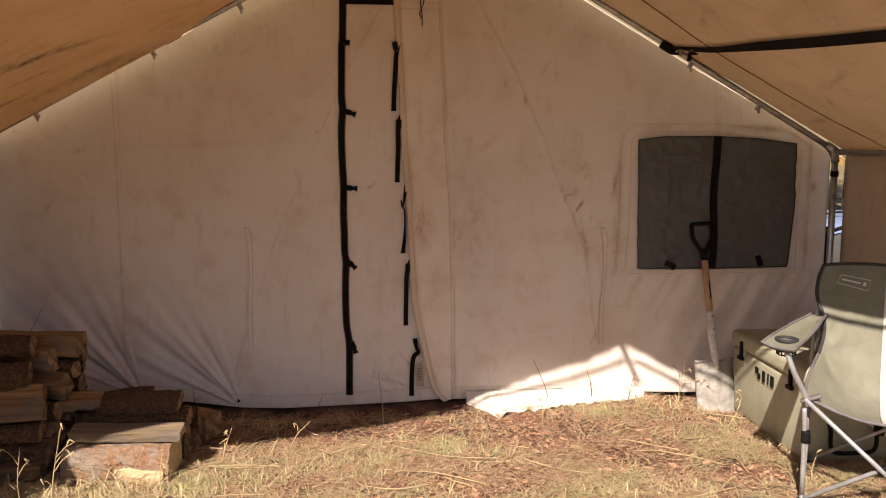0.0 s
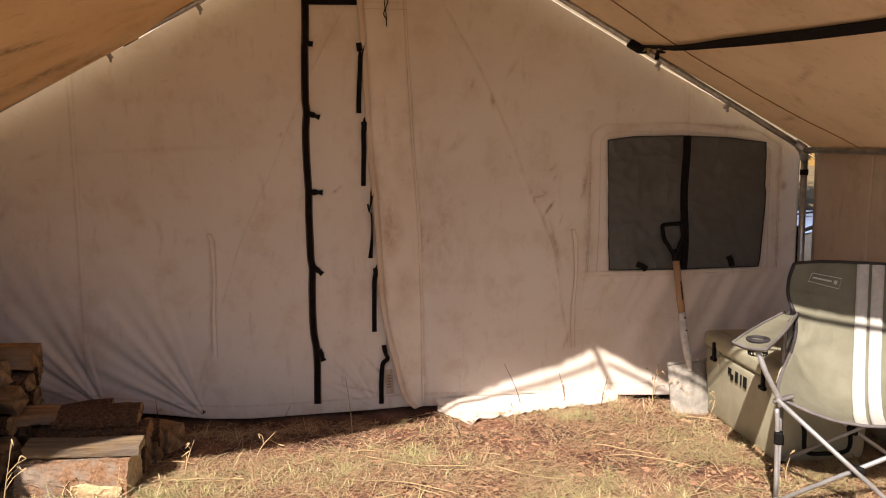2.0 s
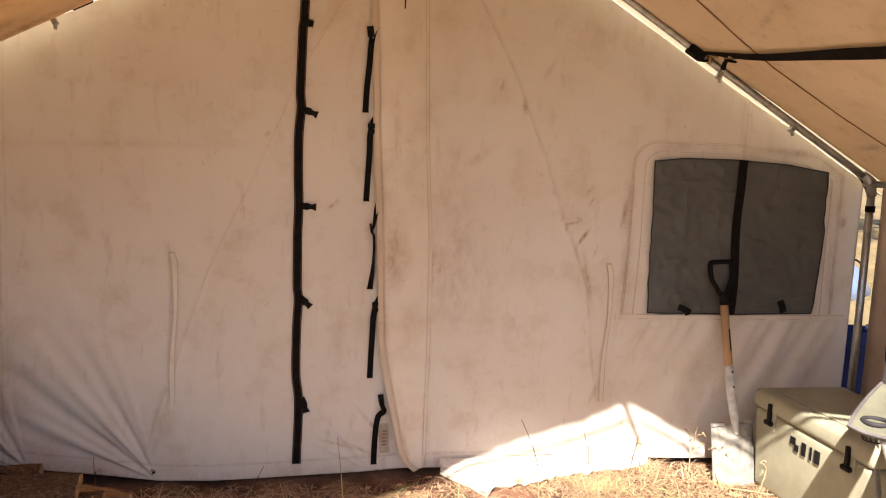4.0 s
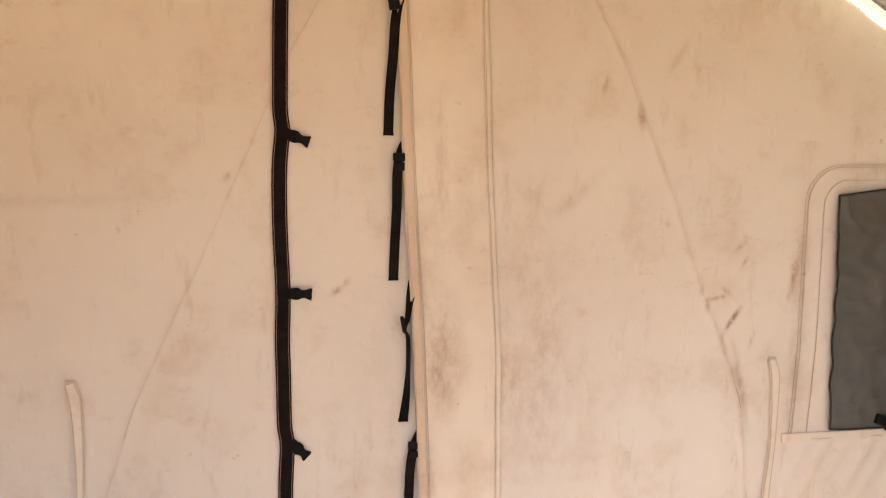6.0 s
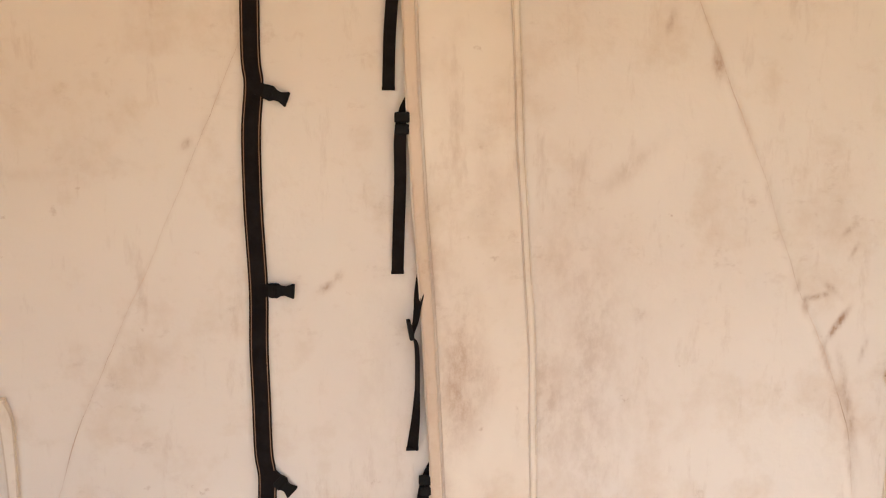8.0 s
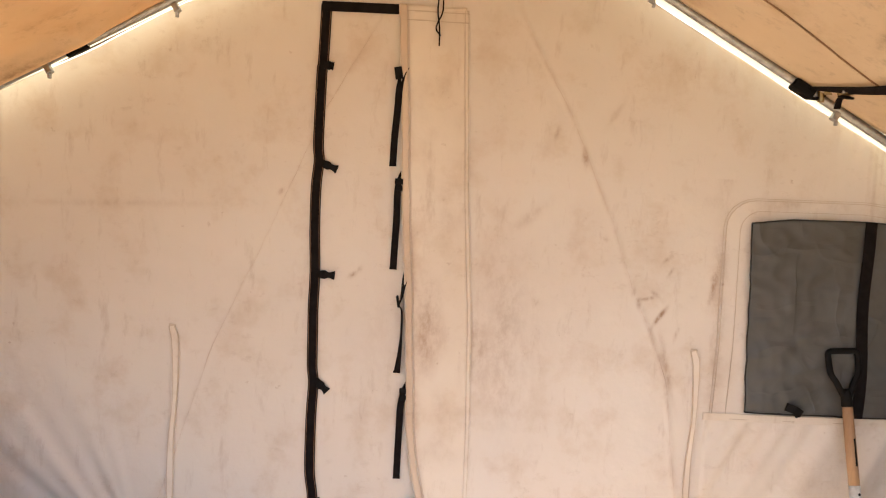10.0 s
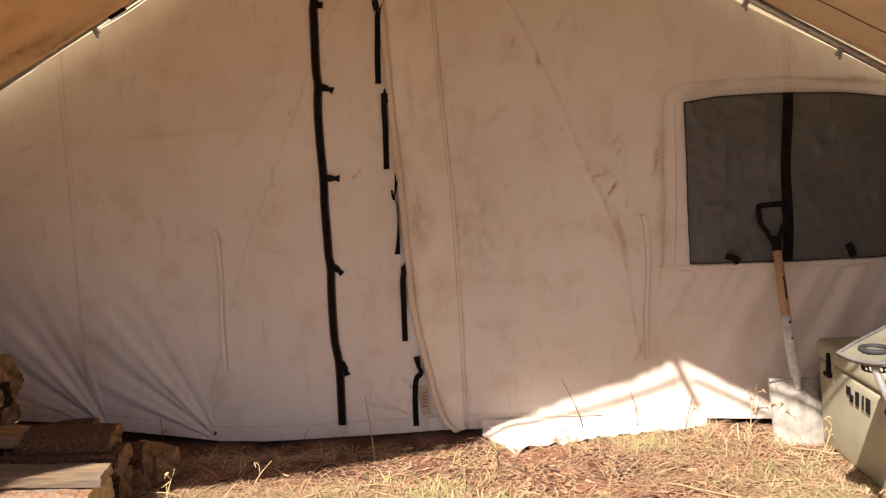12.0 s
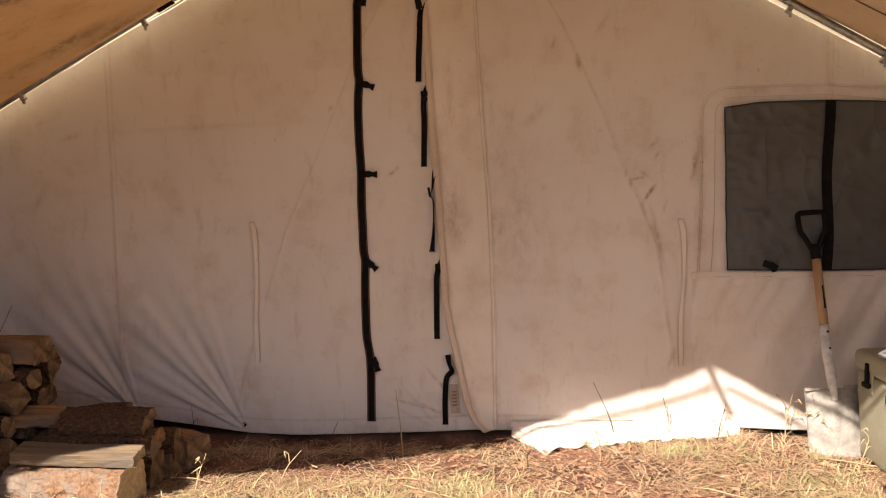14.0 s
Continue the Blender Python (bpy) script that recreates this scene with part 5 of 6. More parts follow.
def build_firewood():
    g = GROUND
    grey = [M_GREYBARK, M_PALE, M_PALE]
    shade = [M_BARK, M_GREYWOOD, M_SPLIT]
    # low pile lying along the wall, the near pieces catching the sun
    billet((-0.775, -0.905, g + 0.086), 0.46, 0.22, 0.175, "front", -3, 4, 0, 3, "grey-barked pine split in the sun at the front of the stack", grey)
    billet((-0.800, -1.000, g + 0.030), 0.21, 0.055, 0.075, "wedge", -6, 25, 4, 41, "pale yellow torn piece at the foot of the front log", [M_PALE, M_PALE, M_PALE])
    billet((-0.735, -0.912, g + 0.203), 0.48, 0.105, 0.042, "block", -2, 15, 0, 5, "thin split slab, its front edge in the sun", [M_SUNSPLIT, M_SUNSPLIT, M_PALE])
    billet((-0.745, -0.735, g + 0.200), 0.47, 0.14, 0.085, "slab", -1, 26, 0, 7, "weathered split slab in the low pile, coloured dark as in shade", shade)
    billet((-0.790, -0.700, g + 0.275), 0.37, 0.15, 0.062, "slab", 1, 20, 0, 9, "thin bark-covered slab on top of the low pile")
    billet((-1.135, -0.720, g + 0.292), 0.18, 0.11, 0.05, "block", 3, 16, 2, 16, "short split slab end on the low pile")
    billet((-0.765, -0.690, g + 0.085), 0.42, 0.17, 0.15, "wedge", 0, 0, 0, 8)
    billet((-0.735, -0.560, g + 0.145), 0.42, 0.13, 0.12, "wedge", 4, 20, 0, 10)
    billet((-0.740, -0.560, g + 0.055), 0.40, 0.16, 0.11, "block", -3, 0, 0, 12)
    billet((-0.690, -0.455, g + 0.070), 0.22, 0.13, 0.13, "block", -30, 6, 0, 11, "short split block behind the low pile")
    billet((-0.960, -0.50, g + 0.255), 0.30, 0.12, 0.07, "slab", 9, -8, -3, 14, "ragged bark slab behind the low pile")
    billet((-0.930, -0.40, g + 0.11), 0.40, 0.18, 0.15, "wedge", 5, 0, 0, 15)
    # high stack: sawn ends towards the low pile, sides towards the porch opening
    for k, (x, y, z, across, up, kind, rz, rx) in enumerate((
            (-1.238, -0.655, 0.545, 0.13, 0.105, "block", -4, 3), (-1.275, -0.520, 0.470, 0.15, 0.150, "wedge", 10, 30),
            (-1.255, -0.690, 0.435, 0.085, 0.085, "round", -12, 0), (-1.275, -0.775, 0.380, 0.100, 0.105, "block", -16, 38),
            (-1.250, -0.630, 0.340, 0.100, 0.095, "spike", -8, 70), (-1.290, -0.530, 0.330, 0.11, 0.11, "wedge", 4, 120),
            (-1.275, -0.700, 0.250, 0.11, 0.10, "wedge", 6, 0), (-1.255, -0.570, 0.235, 0.12, 0.10, "spike", -6, 15),
            (-1.270, -0.640, 0.145, 0.13, 0.11, "wedge", 3, 160), (-1.265, -0.520, 0.130, 0.12, 0.11, "block", 0, 12),
            (-1.260, -0.720, 0.055, 0.13, 0.11, "slab", 2, 0), (-1.265, -0.580, 0.050, 0.13, 0.10, "round", -3, 0),
            (-1.395, -0.800, 0.575, 0.13, 0.100, "round", 8, 0), (-1.335, -0.745, 0.495, 0.06, 0.120, "block", -20, 8),
            (-1.390, -0.860, 0.470, 0.14, 0.105, "wedge", 14, 24), (-1.325, -0.890, 0.345, 0.07, 0.165, "block", 6, -10),
            (-1.300, -0.790, 0.275, 0.10, 0.11, "spike", -10, 95), (-1.340, -0.900, 0.215, 0.12, 0.085, "slab", 4, -8),
            (-1.305, -0.900, 0.130, 0.13, 0.11, "wedge", -6, 10), (-1.300, -0.820, 0.165, 0.11, 0.10, "block", -14, 40),
            (-1.290, -0.800, 0.055, 0.13, 0.11, "slab", 3, 0), (-1.330, -0.930, 0.045, 0.13, 0.09, "wedge", 4, 180),
            (-1.520, -0.950, 0.240, 0.11, 0.10, "block", 4, 20), (-1.545, -0.950, 0.355, 0.11, 0.12, "wedge", 6, 60),
            (-1.560, -0.960, 0.465, 0.11, 0.10, "spike", 10, 20))):
        billet((x, y, g + z), 0.40 + 0.05 * wob(k * 1.7, 3), across, up, kind, rz, rx, 1.5 * wob(k * 2.3, 8), 60 + k,
               "bark-covered pine log laid on the high stack" if kind == "round" else "split pine firewood log stacked inside the porch")


build_firewood()


# ---- litter on the ground ----
GRID = 0.03
GX, GY = np.arange(-10.2, 10.3, 0.15), np.arange(-9.2, 9.3, 0.15)
NX, NY = np.arange(-1.95, 2.85, GRID), np.arange(-2.40, 0.10, GRID)
COARSE = np.array([[ground_z(x, y) for x in GX] for y in GY])
FINE = np.array([[ground_z(x, y) for x in NX] for y in NY])


def heights(x, y):
    """Ground height under many points at once."""
    def look_up(xs, ys, table):
        i = np.clip((x - xs[0]) / (xs[1] - xs[0]), 0, len(xs) - 1.001)
        j = np.clip((y - ys[0]) / (ys[1] - ys[0]), 0, len(ys) - 1.001)
        a, b = i.astype(int), j.astype(int)
        u, v = i - a, j - b
        return (table[b, a] * (1 - u) + table[b, a + 1] * u) * (1 - v) + (table[b + 1, a] * (1 - u) + table[b + 1, a + 1] * u) * v
    inside = (x > NX[0]) & (x < NX[-1]) & (y > NY[0]) & (y < NY[-1])
    return np.where(inside, look_up(NX, NY, FINE), look_up(GX, GY, COARSE))


def blades(name, count, area, length, width, up, mats, seed, label, category, keep=None, clump=0, spread=0.03, lay=0.0):
    """Many thin bent blades in one mesh; clump sets how many grow from one root, lay how far they fall one way."""
    rng = np.random.RandomState(seed)
    x0, x1, y0, y1 = area
    roots = []
    want = count // clump if clump else count
    while len(roots) < want:
        x, y = rng.uniform(x0, x1), rng.uniform(y0, y1)
        if not keep or rng.rand() < keep(x, y):
            roots.append((x, y))
    at = np.array(roots)
    lean = rng.uniform(0, 2 * math.pi, want)
    if clump:
        at, lean = np.repeat(at, clump, 0), np.repeat(lean, clump)
        at = at + rng.normal(0, spread, at.shape)
    n = len(at)
    a = rng.uniform(0, 2 * math.pi, n)
    if lay:
        a = lean + (a - math.pi) * (1 - lay)
    ln, w = length * rng.uniform(0.4, 1.5, n), width * rng.uniform(0.6, 1.4, n)
    lift = np.minimum(0.97, up * rng.uniform(0.0, 1.0, n) ** (1.2 if clump else 2.0))
    flat = np.sqrt(np.maximum(0.05, 1 - lift ** 2))
    curl = rng.uniform(-0.18, 0.18, n) * 0.8
    z = heights(at[:, 0], at[:, 1]) + 0.002 + rng.uniform(0, 0.012, n)
    verts = np.zeros((n, 8, 3))
    for k, (t, ww) in enumerate(((0.0, 1.0), (0.4, 0.9), (0.75, 0.6), (1.0, 0.1))):
        px = at[:, 0] + np.cos(a) * ln * t * flat - np.sin(a) * curl * ln * t * t
        py = at[:, 1] + np.sin(a) * ln * t * flat + np.cos(a) * curl * ln * t * t
        py = np.minimum(py, -0.004) if y1 <= 0 else py
        pz = np.maximum(z + ln * (lift * t - (0.62 if clump else 0.45) * lift * t * t) + 0.004 * math.sin(3 * t), heights(px, py) + 0.001)
        for sgn, c in ((-1, 2 * k), (1, 2 * k + 1)):
            verts[:, c, 0], verts[:, c, 1], verts[:, c, 2] = px - sgn * np.sin(a) * w / 2 * ww, py + sgn * np.cos(a) * w / 2 * ww, pz
    quad = np.array([[2 * k, 2 * k + 1, 2 * k + 3, 2 * k + 2] for k in range(3)])
    faces = (np.arange(n)[:, None, None] * 8 + quad[None]).reshape(-1)
    me = bpy.data.meshes.new(name)
    me.vertices.add(n * 8)
    me.vertices.foreach_set("co", verts.reshape(-1))
    me.loops.add(n * 12)
    me.loops.foreach_set("vertex_index", faces)
    me.polygons.add(n * 3)
    me.polygons.foreach_set("loop_start", np.arange(n * 3) * 4)
    for m in mats:
        me.materials.append(m)
    pick = rng.randint(len(mats), size=want if clump else n)
    pick = np.repeat(np.repeat(pick, clump), 3) if clump else np.repeat(pick, 3)
    me.polygons.foreach_set("material_index", pick)
    me.update(calc_edges=True)
    return tagged(new(name, me), label, category, kind="stuff")


def straw(name, dark, light):
    m, n, l, p = nodes_of(name)
    g = n.new("ShaderNodeNewGeometry")
    col = ramp_node(n, l, g.outputs["Random Per Island"], [(0.0, dark), (0.55, light), (1.0, tuple(c * 0.75 for c in light))])
    l.new(col, p.inputs["Base Color"])
    p.inputs["Roughness"].default_value = 0.75
    return m


M_STRAW = straw("dry_straw", (0.28, 0.19, 0.095), (0.58, 0.45, 0.26))
M_NEEDLE = straw("brown_needles", (0.21, 0.105, 0.058), (0.50, 0.295, 0.175))
M_GREEN = straw("fading_grass", (0.20, 0.20, 0.085), (0.46, 0.42, 0.20))
M_DEAD = straw("dead_grass", (0.14, 0.078, 0.042), (0.47, 0.315, 0.185))
M_LEAF = straw("fallen_leaves", (0.24, 0.105, 0.055), (0.52, 0.29, 0.17))


def bare(x, y):
    """Less litter on the trodden patches before the flap."""
    if not 0.1 < x < 2.3:
        return 1.0
    return 0.30 + 0.70 * min(1.0, max(0.0, 0.50 + 2.2 * wob(x * 1.5 + 5, y * 1.8, 2)))


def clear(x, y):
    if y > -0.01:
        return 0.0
    strip = x < 0.65 and y > -0.60               # litter thinned along the wall to deepen the shade there
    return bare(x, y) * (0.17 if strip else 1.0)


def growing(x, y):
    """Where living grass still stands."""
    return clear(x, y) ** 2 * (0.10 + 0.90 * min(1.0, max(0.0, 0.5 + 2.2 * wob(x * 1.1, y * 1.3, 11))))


AREA = (-1.85, 2.68, -2.2, -0.01)
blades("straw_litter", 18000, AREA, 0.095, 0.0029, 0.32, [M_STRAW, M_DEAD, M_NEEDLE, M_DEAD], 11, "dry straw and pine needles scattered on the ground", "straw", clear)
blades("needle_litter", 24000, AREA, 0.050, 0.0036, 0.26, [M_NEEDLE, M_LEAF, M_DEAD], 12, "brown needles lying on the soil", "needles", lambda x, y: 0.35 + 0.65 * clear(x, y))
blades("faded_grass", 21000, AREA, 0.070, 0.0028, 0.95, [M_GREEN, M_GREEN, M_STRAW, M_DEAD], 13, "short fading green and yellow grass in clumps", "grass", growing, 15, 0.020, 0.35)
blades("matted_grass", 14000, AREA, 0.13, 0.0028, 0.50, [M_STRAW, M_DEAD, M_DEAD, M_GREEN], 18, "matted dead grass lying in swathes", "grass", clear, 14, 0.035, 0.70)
blades("meadow_grass", 16000, (-10, 10, -9, 9), 0.16, 0.008, 0.6, [M_NEEDLE, M_GREEN], 14, "dry meadow grass round the tent", "grass", lambda x, y: 0.0 if (-2 < x < 2.8 and -2.3 < y < 4.8) else 1.0)


def leaf_litter(count, seed, small, big, name, label):
    rng = np.random.RandomState(seed)
    verts, faces = [], []
    for _ in range(count):
        x, y = rng.uniform(AREA[0], AREA[1]), rng.uniform(AREA[2], -0.03)
        r, a = rng.uniform(small, big), rng.uniform(0, 6.28)
        # Fewer leaves on the wall strip too, so the shaded ground looks darker.
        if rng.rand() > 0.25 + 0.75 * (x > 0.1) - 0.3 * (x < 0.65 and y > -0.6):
            continue
        z = ground_z(x, y) + rng.uniform(0.006, 0.016)
        b = len(verts)
        tilt = rng.uniform(-0.5, 0.5)
        for k in range(7):
            t = 2 * math.pi * k / 7
            rr = r * (1.0 if k else 1.5) * rng.uniform(0.7, 1.1)
            u, v = rr * math.cos(t), rr * 0.62 * math.sin(t)
            verts.append((x + u * math.cos(a) - v * math.sin(a), y + u * math.sin(a) + v * math.cos(a), z + tilt * v + 6 * r * (u / r) ** 2 * 0.003))
        verts.append((x, y, z - 0.003))
        faces += [(b + k, b + (k + 1) % 7, b + 7) for k in range(7)]
    me = bpy.data.meshes.new(name)
    me.from_pydata(verts, [], faces)
    me.materials.append(M_LEAF)
    tagged(new(name, me), label, "leaves", kind="stuff")


leaf_litter(2600, 5, 0.007, 0.022, "leaf_litter", "curled brown fallen leaves on the ground")
leaf_litter(7000, 6, 0.002, 0.007, "leaf_crumbs", "crumbled leaf scraps and bark bits on the soil")
blades("tall_grass", 1100, (-1.65, -0.62, -1.45, -1.03), 0.17, 0.0030, 0.97, [M_STRAW, M_STRAW, M_GREEN], 15, "taller dry grass before the firewood", "grass", None, 11, 0.022, 0.3)
blades("wall_grass", 300, (1.55, 2.15, -0.30, -0.03), 0.12, 0.0032, 0.97, [M_STRAW, M_NEEDLE], 16, "dry grass at the foot of the wall", "grass", None, 10, 0.02, 0.3)
blades("grass_tuft", 150, (1.28, 1.42, -0.30, -0.20), 0.09, 0.0032, 0.97, [M_GREEN], 17, "small green tuft in the litter", "grass", None, 15, 0.03, 0.2)

M_STALK = plain("dry_stalk", (0.42, 0.30, 0.16), 0.8)
M_TWIG = plain("dark_twig", (0.09, 0.055, 0.035), 0.85)


def weed(x, y, height, lean, branches, seed, material, label):
    """A dead stalk with side shoots and withered leaves."""
    rng = random.Random(seed)
    z = ground_z(x, y)
    w = thing("dry_weed", (x, y, z), label, "weed")
    line = smooth_line([(0, 0, -0.01), (lean * 0.35 + rng.uniform(-0.01, 0.01), rng.uniform(-0.01, 0.01), height * 0.45), (lean, rng.uniform(-0.02, 0.02), height)], 6)
    part("stem", tube(line, [(0.0031 - 0.0018 * i / (len(line) - 1)) * (0.85 if material == M_TWIG else 1.0) for i in range(len(line))], 6), material, w, "", True)
    for b in range(branches):
        p = line[int((0.35 + 0.55 * (b + 0.5) / branches) * (len(line) - 1))]
        a, ln = rng.uniform(0, 6.28), height * rng.uniform(0.15, 0.4)
        end = p + Vector((math.cos(a) * ln * 0.7, math.sin(a) * ln * 0.35, ln * rng.uniform(0.3, 0.8)))
        part("shoot", tube([p, (p + end) / 2 + Vector((0, 0, 0.01)), end], [0.002, 0.0016, 0.001], 5), material, w)
        lf = smooth_line([end, end + Vector((rng.uniform(-0.02, 0.02), -0.005, 0.012)), end + Vector((rng.uniform(-0.03, 0.03), -0.01, -0.012))], 3)
        part("leaf", ribbon(lf, [0.002, 0.004, 0.005, 0.006, 0.005, 0.003, 0.001][:len(lf)], 0.001), M_STALK, w, "withered leaf")


pale, dark = "pale dry weed stalk standing in the grass", "thin dark twig standing against the canvas"
for i, (x, y, h, ln, br) in enumerate(((-1.20, -1.22, 0.36, 0.07, 5), (-1.31, -1.22, 0.27, 0.01, 3), (-0.78, -1.12, 0.20, 0.01, 1), (-0.60, -0.75, 0.16, 0.05, 2), (0.16, -0.30, 0.30, -0.03, 0), (1.95, -0.22, 0.28, -0.05, 5), (1.82, -0.12, 0.24, 0.04, 4), (2.05, -0.34, 0.16, 0.05, 3), (1.0, -0.35, 0.14, -0.02, 2), (2.02, -1.2, 0.16, 0.02, 2), (-0.3, -0.62, 0.14, 0.10, 1))):
    weed(x, y, h, ln, br, 30 + i, M_STALK, pale)
for i, (x, y, h, ln, br) in enumerate(((-0.86, -0.06, 0.20, -0.01, 1), (1.10, -0.05, 0.26, -0.10, 0), (1.33, -0.06, 0.20, -0.02, 1), (-1.75, -0.50, 0.71, 0.29, 0), (-0.22, -0.08, 0.14, 0.05, 0), (1.55, -0.05, 0.16, 0.04, 2))):
    weed(x, y, h, ln, br, 60 + i, M_TWIG, dark)


def twigs(count, seed):
    rng = random.Random(seed)
    for _ in range(count):
        x, y, a, ln = rng.uniform(-0.7, 2.1), rng.uniform(-1.4, -0.15), rng.uniform(0, 6.28), rng.uniform(0.08, 0.26)
        z = ground_z(x, y) + 0.012
        pts = [(x + math.cos(a) * ln * t + rng.uniform(-0.008, 0.008), y + math.sin(a) * ln * t + rng.uniform(-0.008, 0.008), z + rng.uniform(0, 0.012)) for t in (0, 0.35, 0.7, 1)]
        tagged(mesh_ob("twig", tube(smooth_line(pts, 3), 0.0025, 5), rng.choice((M_TWIG, M_STALK))), "dry twig lying among the litter", "twig", "twigs on the ground")


twigs(26, 9)


def fallen_stalks(count, seed):
    """Long pale grass stalks lying on the litter."""
    rng = random.Random(seed)
    for _ in range(count):
        x, y, a, ln = rng.uniform(-0.7, 1.6), rng.uniform(-1.5, -0.6), rng.choice((0, math.pi)) + rng.uniform(-0.6, 0.6), rng.uniform(0.25, 0.55)
        bow = rng.uniform(-0.05, 0.05)
        pts = [Vector((x + math.cos(a) * ln * t, y + math.sin(a) * ln * t + bow * math.sin(3 * t), 0)) for t in (0, 0.25, 0.5, 0.75, 1)]
        for p in pts:
            p.z = ground_z(p.x, p.y) + 0.016 + rng.uniform(0, 0.008)
        tagged(mesh_ob("grass_stalk", tube(smooth_line(pts, 4), 0.0022, 5), M_STALK), "long pale dry grass stalk lying on the litter", "stalk", "fallen stalks on the ground")


fallen_stalks(16, 21)

# ---- outside, seen through the corner gaps ----
M_TRUNK = mottled("grey_brown_bark", (0.06, 0.045, 0.035), (0.16, 0.12, 0.09), 12, 0.95, 0.9, 40, stretch=(1, 1, 0.25))
M_FOLIAGE = straw("autumn_foliage", (0.10, 0.07, 0.02), (0.38, 0.22, 0.05))
M_NAVY = plain("navy_cloth", (0.016, 0.024, 0.095), 0.85)
M_BLUE = plain("blue_grey_tarpaulin", (0.16, 0.22, 0.34), 0.3, vary=0.12)


def tree(x, y, h, seed):
    rng = np.random.RandomState(seed)
    z = ground_z(x, y)
    t = thing("tree", (x, y, z), "autumn tree with yellow-brown leaves beyond the camp", "tree", "trees round the camp")
    part("trunk", tube(smooth_line([(0, 0, -0.1), (rng.uniform(-0.1, 0.1), 0.05, h * 0.4), (rng.uniform(-0.2, 0.2), 0, h)], 5), [0.16 - 0.14 * i / 10 for i in range(11)], 9), M_TRUNK, t, "", True)
    verts, faces = [], []
    for k in range(9):
        a, f = rng.uniform(0, 6.28), rng.uniform(0.25, 0.85)
        ln = h * 0.34 * (1.1 - f)+0.5
        e = Vector((math.cos(a) * ln, math.sin(a) * ln, h * f + ln * 0.45))
        part("limb", tube([(0, 0, h * f), tuple((e + Vector((0, 0, h * f))) / 2), tuple(e)], [0.05, 0.035, 0.012], 6), M_TRUNK, t)
        for _ in range(260):
            c = np.array(e) * rng.uniform(0.5, 1.1) + rng.normal(0, 0.32, 3)
            c[2] = h * f + (e.z - h * f) * rng.uniform(0.2, 1.1) + rng.normal(0, 0.35)
            u, v = rng.normal(0, 0.06, 3), rng.normal(0, 0.06, 3)
            b = len(verts)
            verts += [tuple(c - u), tuple(c + v), tuple(c + u), tuple(c - v)]
            faces.append((b, b + 1, b + 2, b + 3))
    me = bpy.data.meshes.new("crown")
    me.from_pydata(verts, [], faces)
    me.materials.append(M_FOLIAGE)
    c = new("crown", me)
    c.parent = t


for i, (x, y, h) in enumerate(((6.6, 8.0, 5.5), (8.2, 9.0, 5.5), (7.0, 9.8, 6.0), (8.6, 11.0, 6.0), (10.5, 6.5, 7.5), (12.5, 11, 8), (7.2, 11.5, 7), (14, 8, 7), (-7, 7, 7), (-9.5, 10, 8), (-6, 12, 7), (9.5, 13, 9), (-12, -14, 9), (3, -22, 10), (14, -18, 9), (-4, -26, 11))):
    tree(x, y, h, 100 + i)


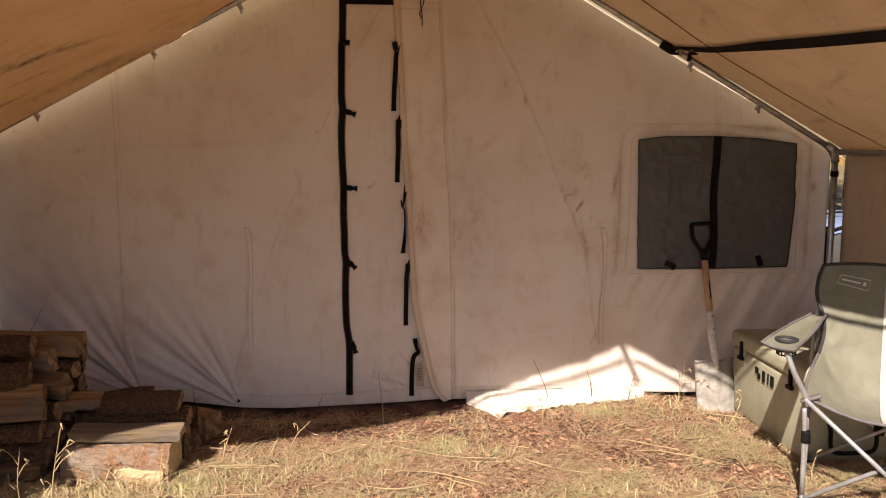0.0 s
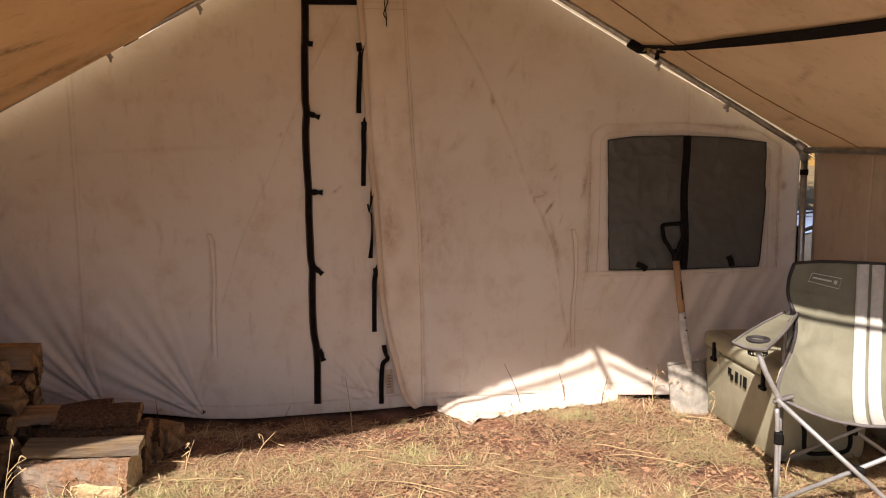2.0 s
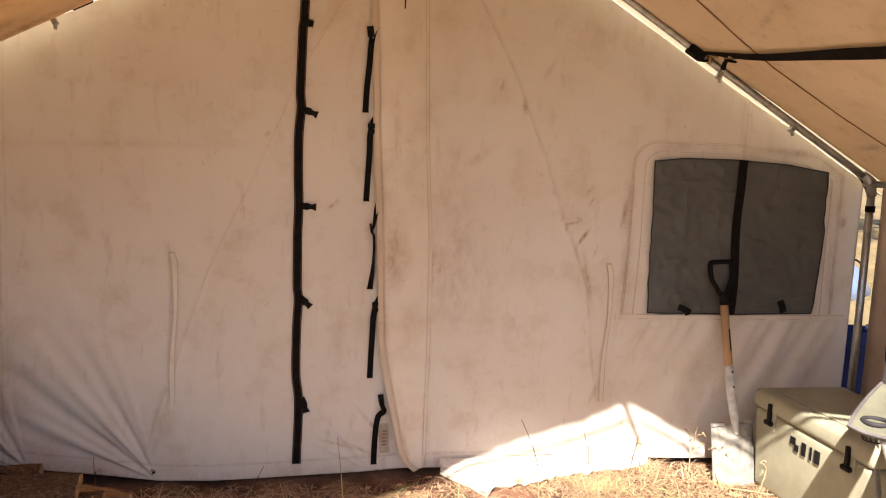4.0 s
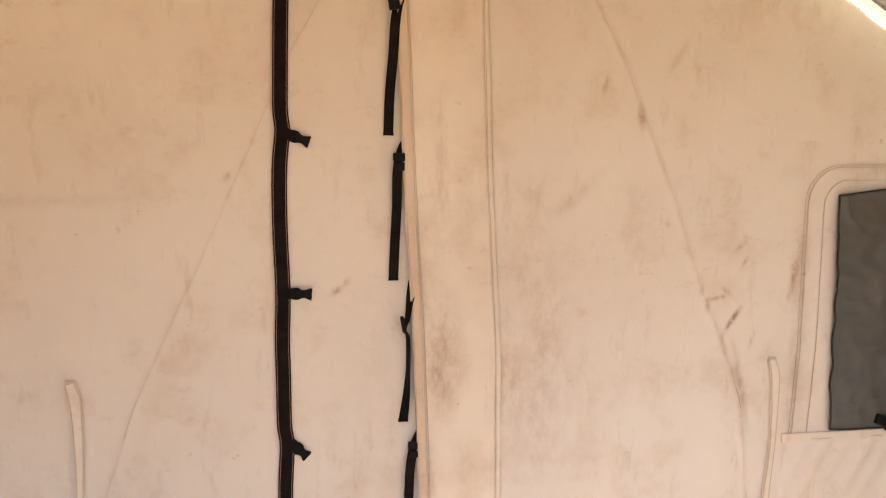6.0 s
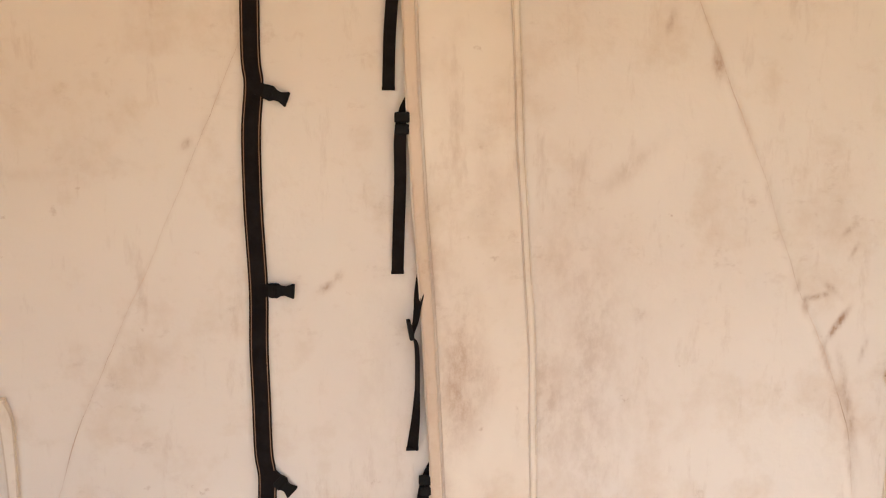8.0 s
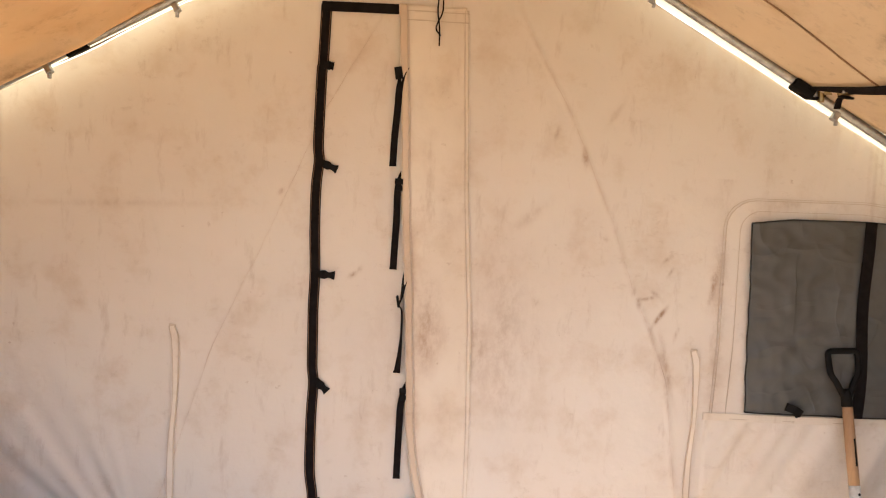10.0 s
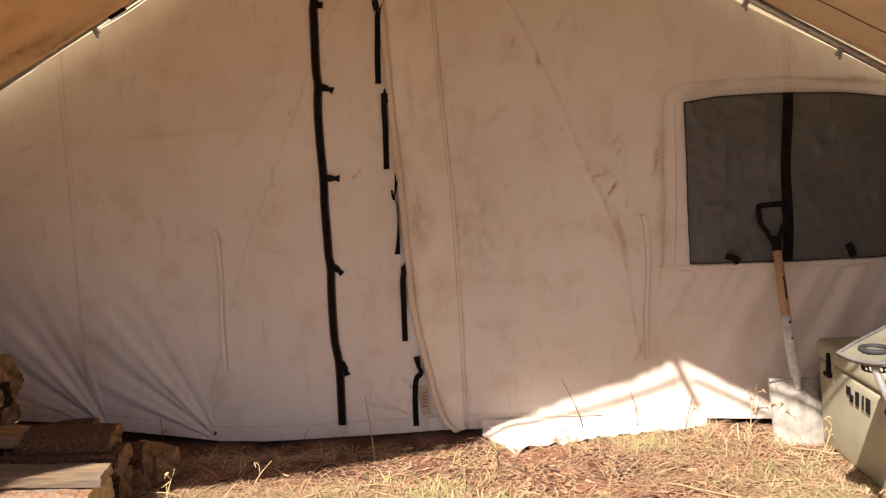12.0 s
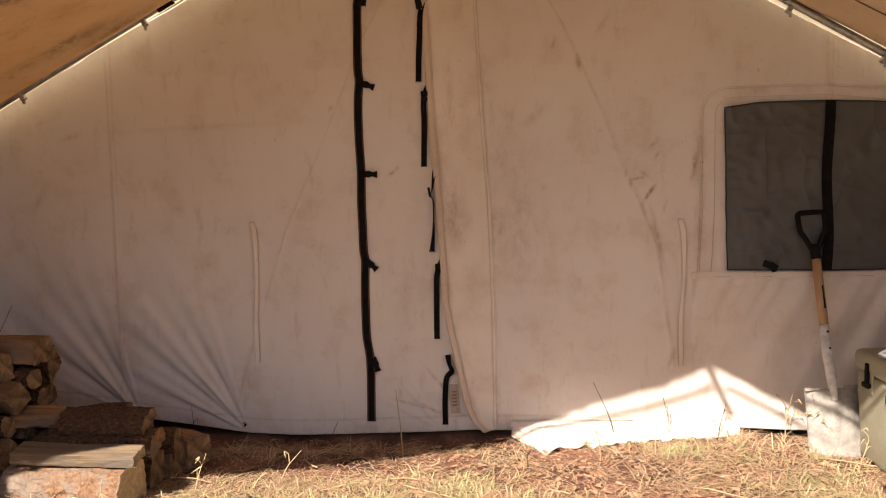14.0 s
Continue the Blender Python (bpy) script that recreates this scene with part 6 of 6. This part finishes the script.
def build_tarp():
    """Low load under a blue-grey tarpaulin, glimpsed through the corner gap."""
    def place(u, v):
        a, r = u * 2 * math.pi, 1 - v
        x, y = 1.5 * r * math.cos(a), 0.8 * r * math.sin(a)
        h = 0.55 * (1 - r ** 4) + 0.05 * wob(x * 3, y * 3, 2)
        return (x, y, max(0.0, h))
    t = thing("covered_load", (5.2, 4.6, ground_z(5.2, 4.6)), "low load under a blue-grey tarpaulin outside the tent", "tarpaulin", rz=20)
    part("tarpaulin", sheet(40, 14, place, 0.01), M_BLUE, t, "", True)
    part("tie_rope", tube(smooth_line([(-1.3, -0.3, 0.33), (-0.5, -0.35, 0.57), (0.5, -0.3, 0.57), (1.3, -0.25, 0.3)], 5), 0.012, 6), M_WEB, t, "dark rope")
    # Unidentified dark tube frame; its exact form is made up.
    f = thing("tube_frame", (3.35, 1.0, ground_z(3.35, 1.0)), "dark folded tube frame standing beside the tent", "camp furniture", rz=35)
    for k, (a, b) in enumerate((((-0.3, 0, 0), (0.25, 0.05, 0.85)), ((0.3, 0, 0), (-0.2, 0.05, 0.8)), ((-0.25, 0.2, 0), (-0.1, 0.1, 0.9)), ((0.2, 0.2, 0), (0.3, 0.1, 0.75)), ((-0.2, 0.05, 0.8), (0.25, 0.05, 0.85)), ((-0.28, 0.02, 0.35), (0.28, 0.02, 0.4)))):
        part("tube", tube([a, b], 0.014, 8), M_CLIP, f, "", True)
    part("sling", sheet(6, 6, lambda u, v: (-0.2 + 0.4 * u, 0.06 - 0.05 * math.sin(math.pi * v), 0.4 + 0.4 * v), 0.01), M_NYLON, f, "grey cloth sling", True)


build_tarp()


def build_folded_chair():
    """Folded chair in navy cloth, standing just outside the east corner of the tent."""
    x, y = 3.02, 0.34
    c = thing("folded_chair", (x, y, ground_z(x, y)), "folded navy camp chair standing outside the corner of the tent", "chair", rz=12)
    part("cloth", sheet(14, 18, lambda u, v: (0.17 * math.cos(2 * math.pi * u) * (1 - 0.25 * v) + 0.012 * wob(u * 9, v * 5, 3), 0.11 * math.sin(2 * math.pi * u) + 0.02 * wob(v * 4, 6), 0.06 + 0.54 * v), 0.004), M_NAVY, c, "navy blue folded cloth", True)
    for dx, dy, h in ((-0.175, -0.02, 0.95), (-0.15, 0.09, 0.92), (0.14, -0.06, 0.62), (0.15, 0.07, 0.60)):
        part("leg", tube([(dx, dy, 0.0), (dx + 0.01, dy, h)], 0.013, 8), M_CLIP, c, "black tube", True)
    part("back", rbox((0.035, 0.16, 0.34), (-0.168, 0.04, 0.76), 0.012), M_CLIP, c, "black folded backrest")


build_folded_chair()


def build_far():
    m = bpy.data.materials.new("far_woods")
    m.use_nodes = True
    n, l, p = m.node_tree.nodes, m.node_tree.links, m.node_tree.nodes["Principled BSDF"]
    l.new(ramp_node(n, l, noise_node(n, l, 0.4, 8, 0.7), [(0.35, (0.05, 0.04, 0.02)), (0.65, (0.30, 0.20, 0.08))]), p.inputs["Base Color"])
    p.inputs["Roughness"].default_value = 1.0
    ring = [(70 * math.cos(k * math.pi / 60), 70 * math.sin(k * math.pi / 60)) for k in range(121)]
    bm = sheet(120, 6, lambda u, v: (*ring[min(120, round(u * 120))], -1.5 + v * (8 + 3 * wob(u * 40, 2))), 0.4)
    tagged(mesh_ob("backdrop", bm, m), "distant autumn woods round the clearing", "woods", kind="structure")


build_far()
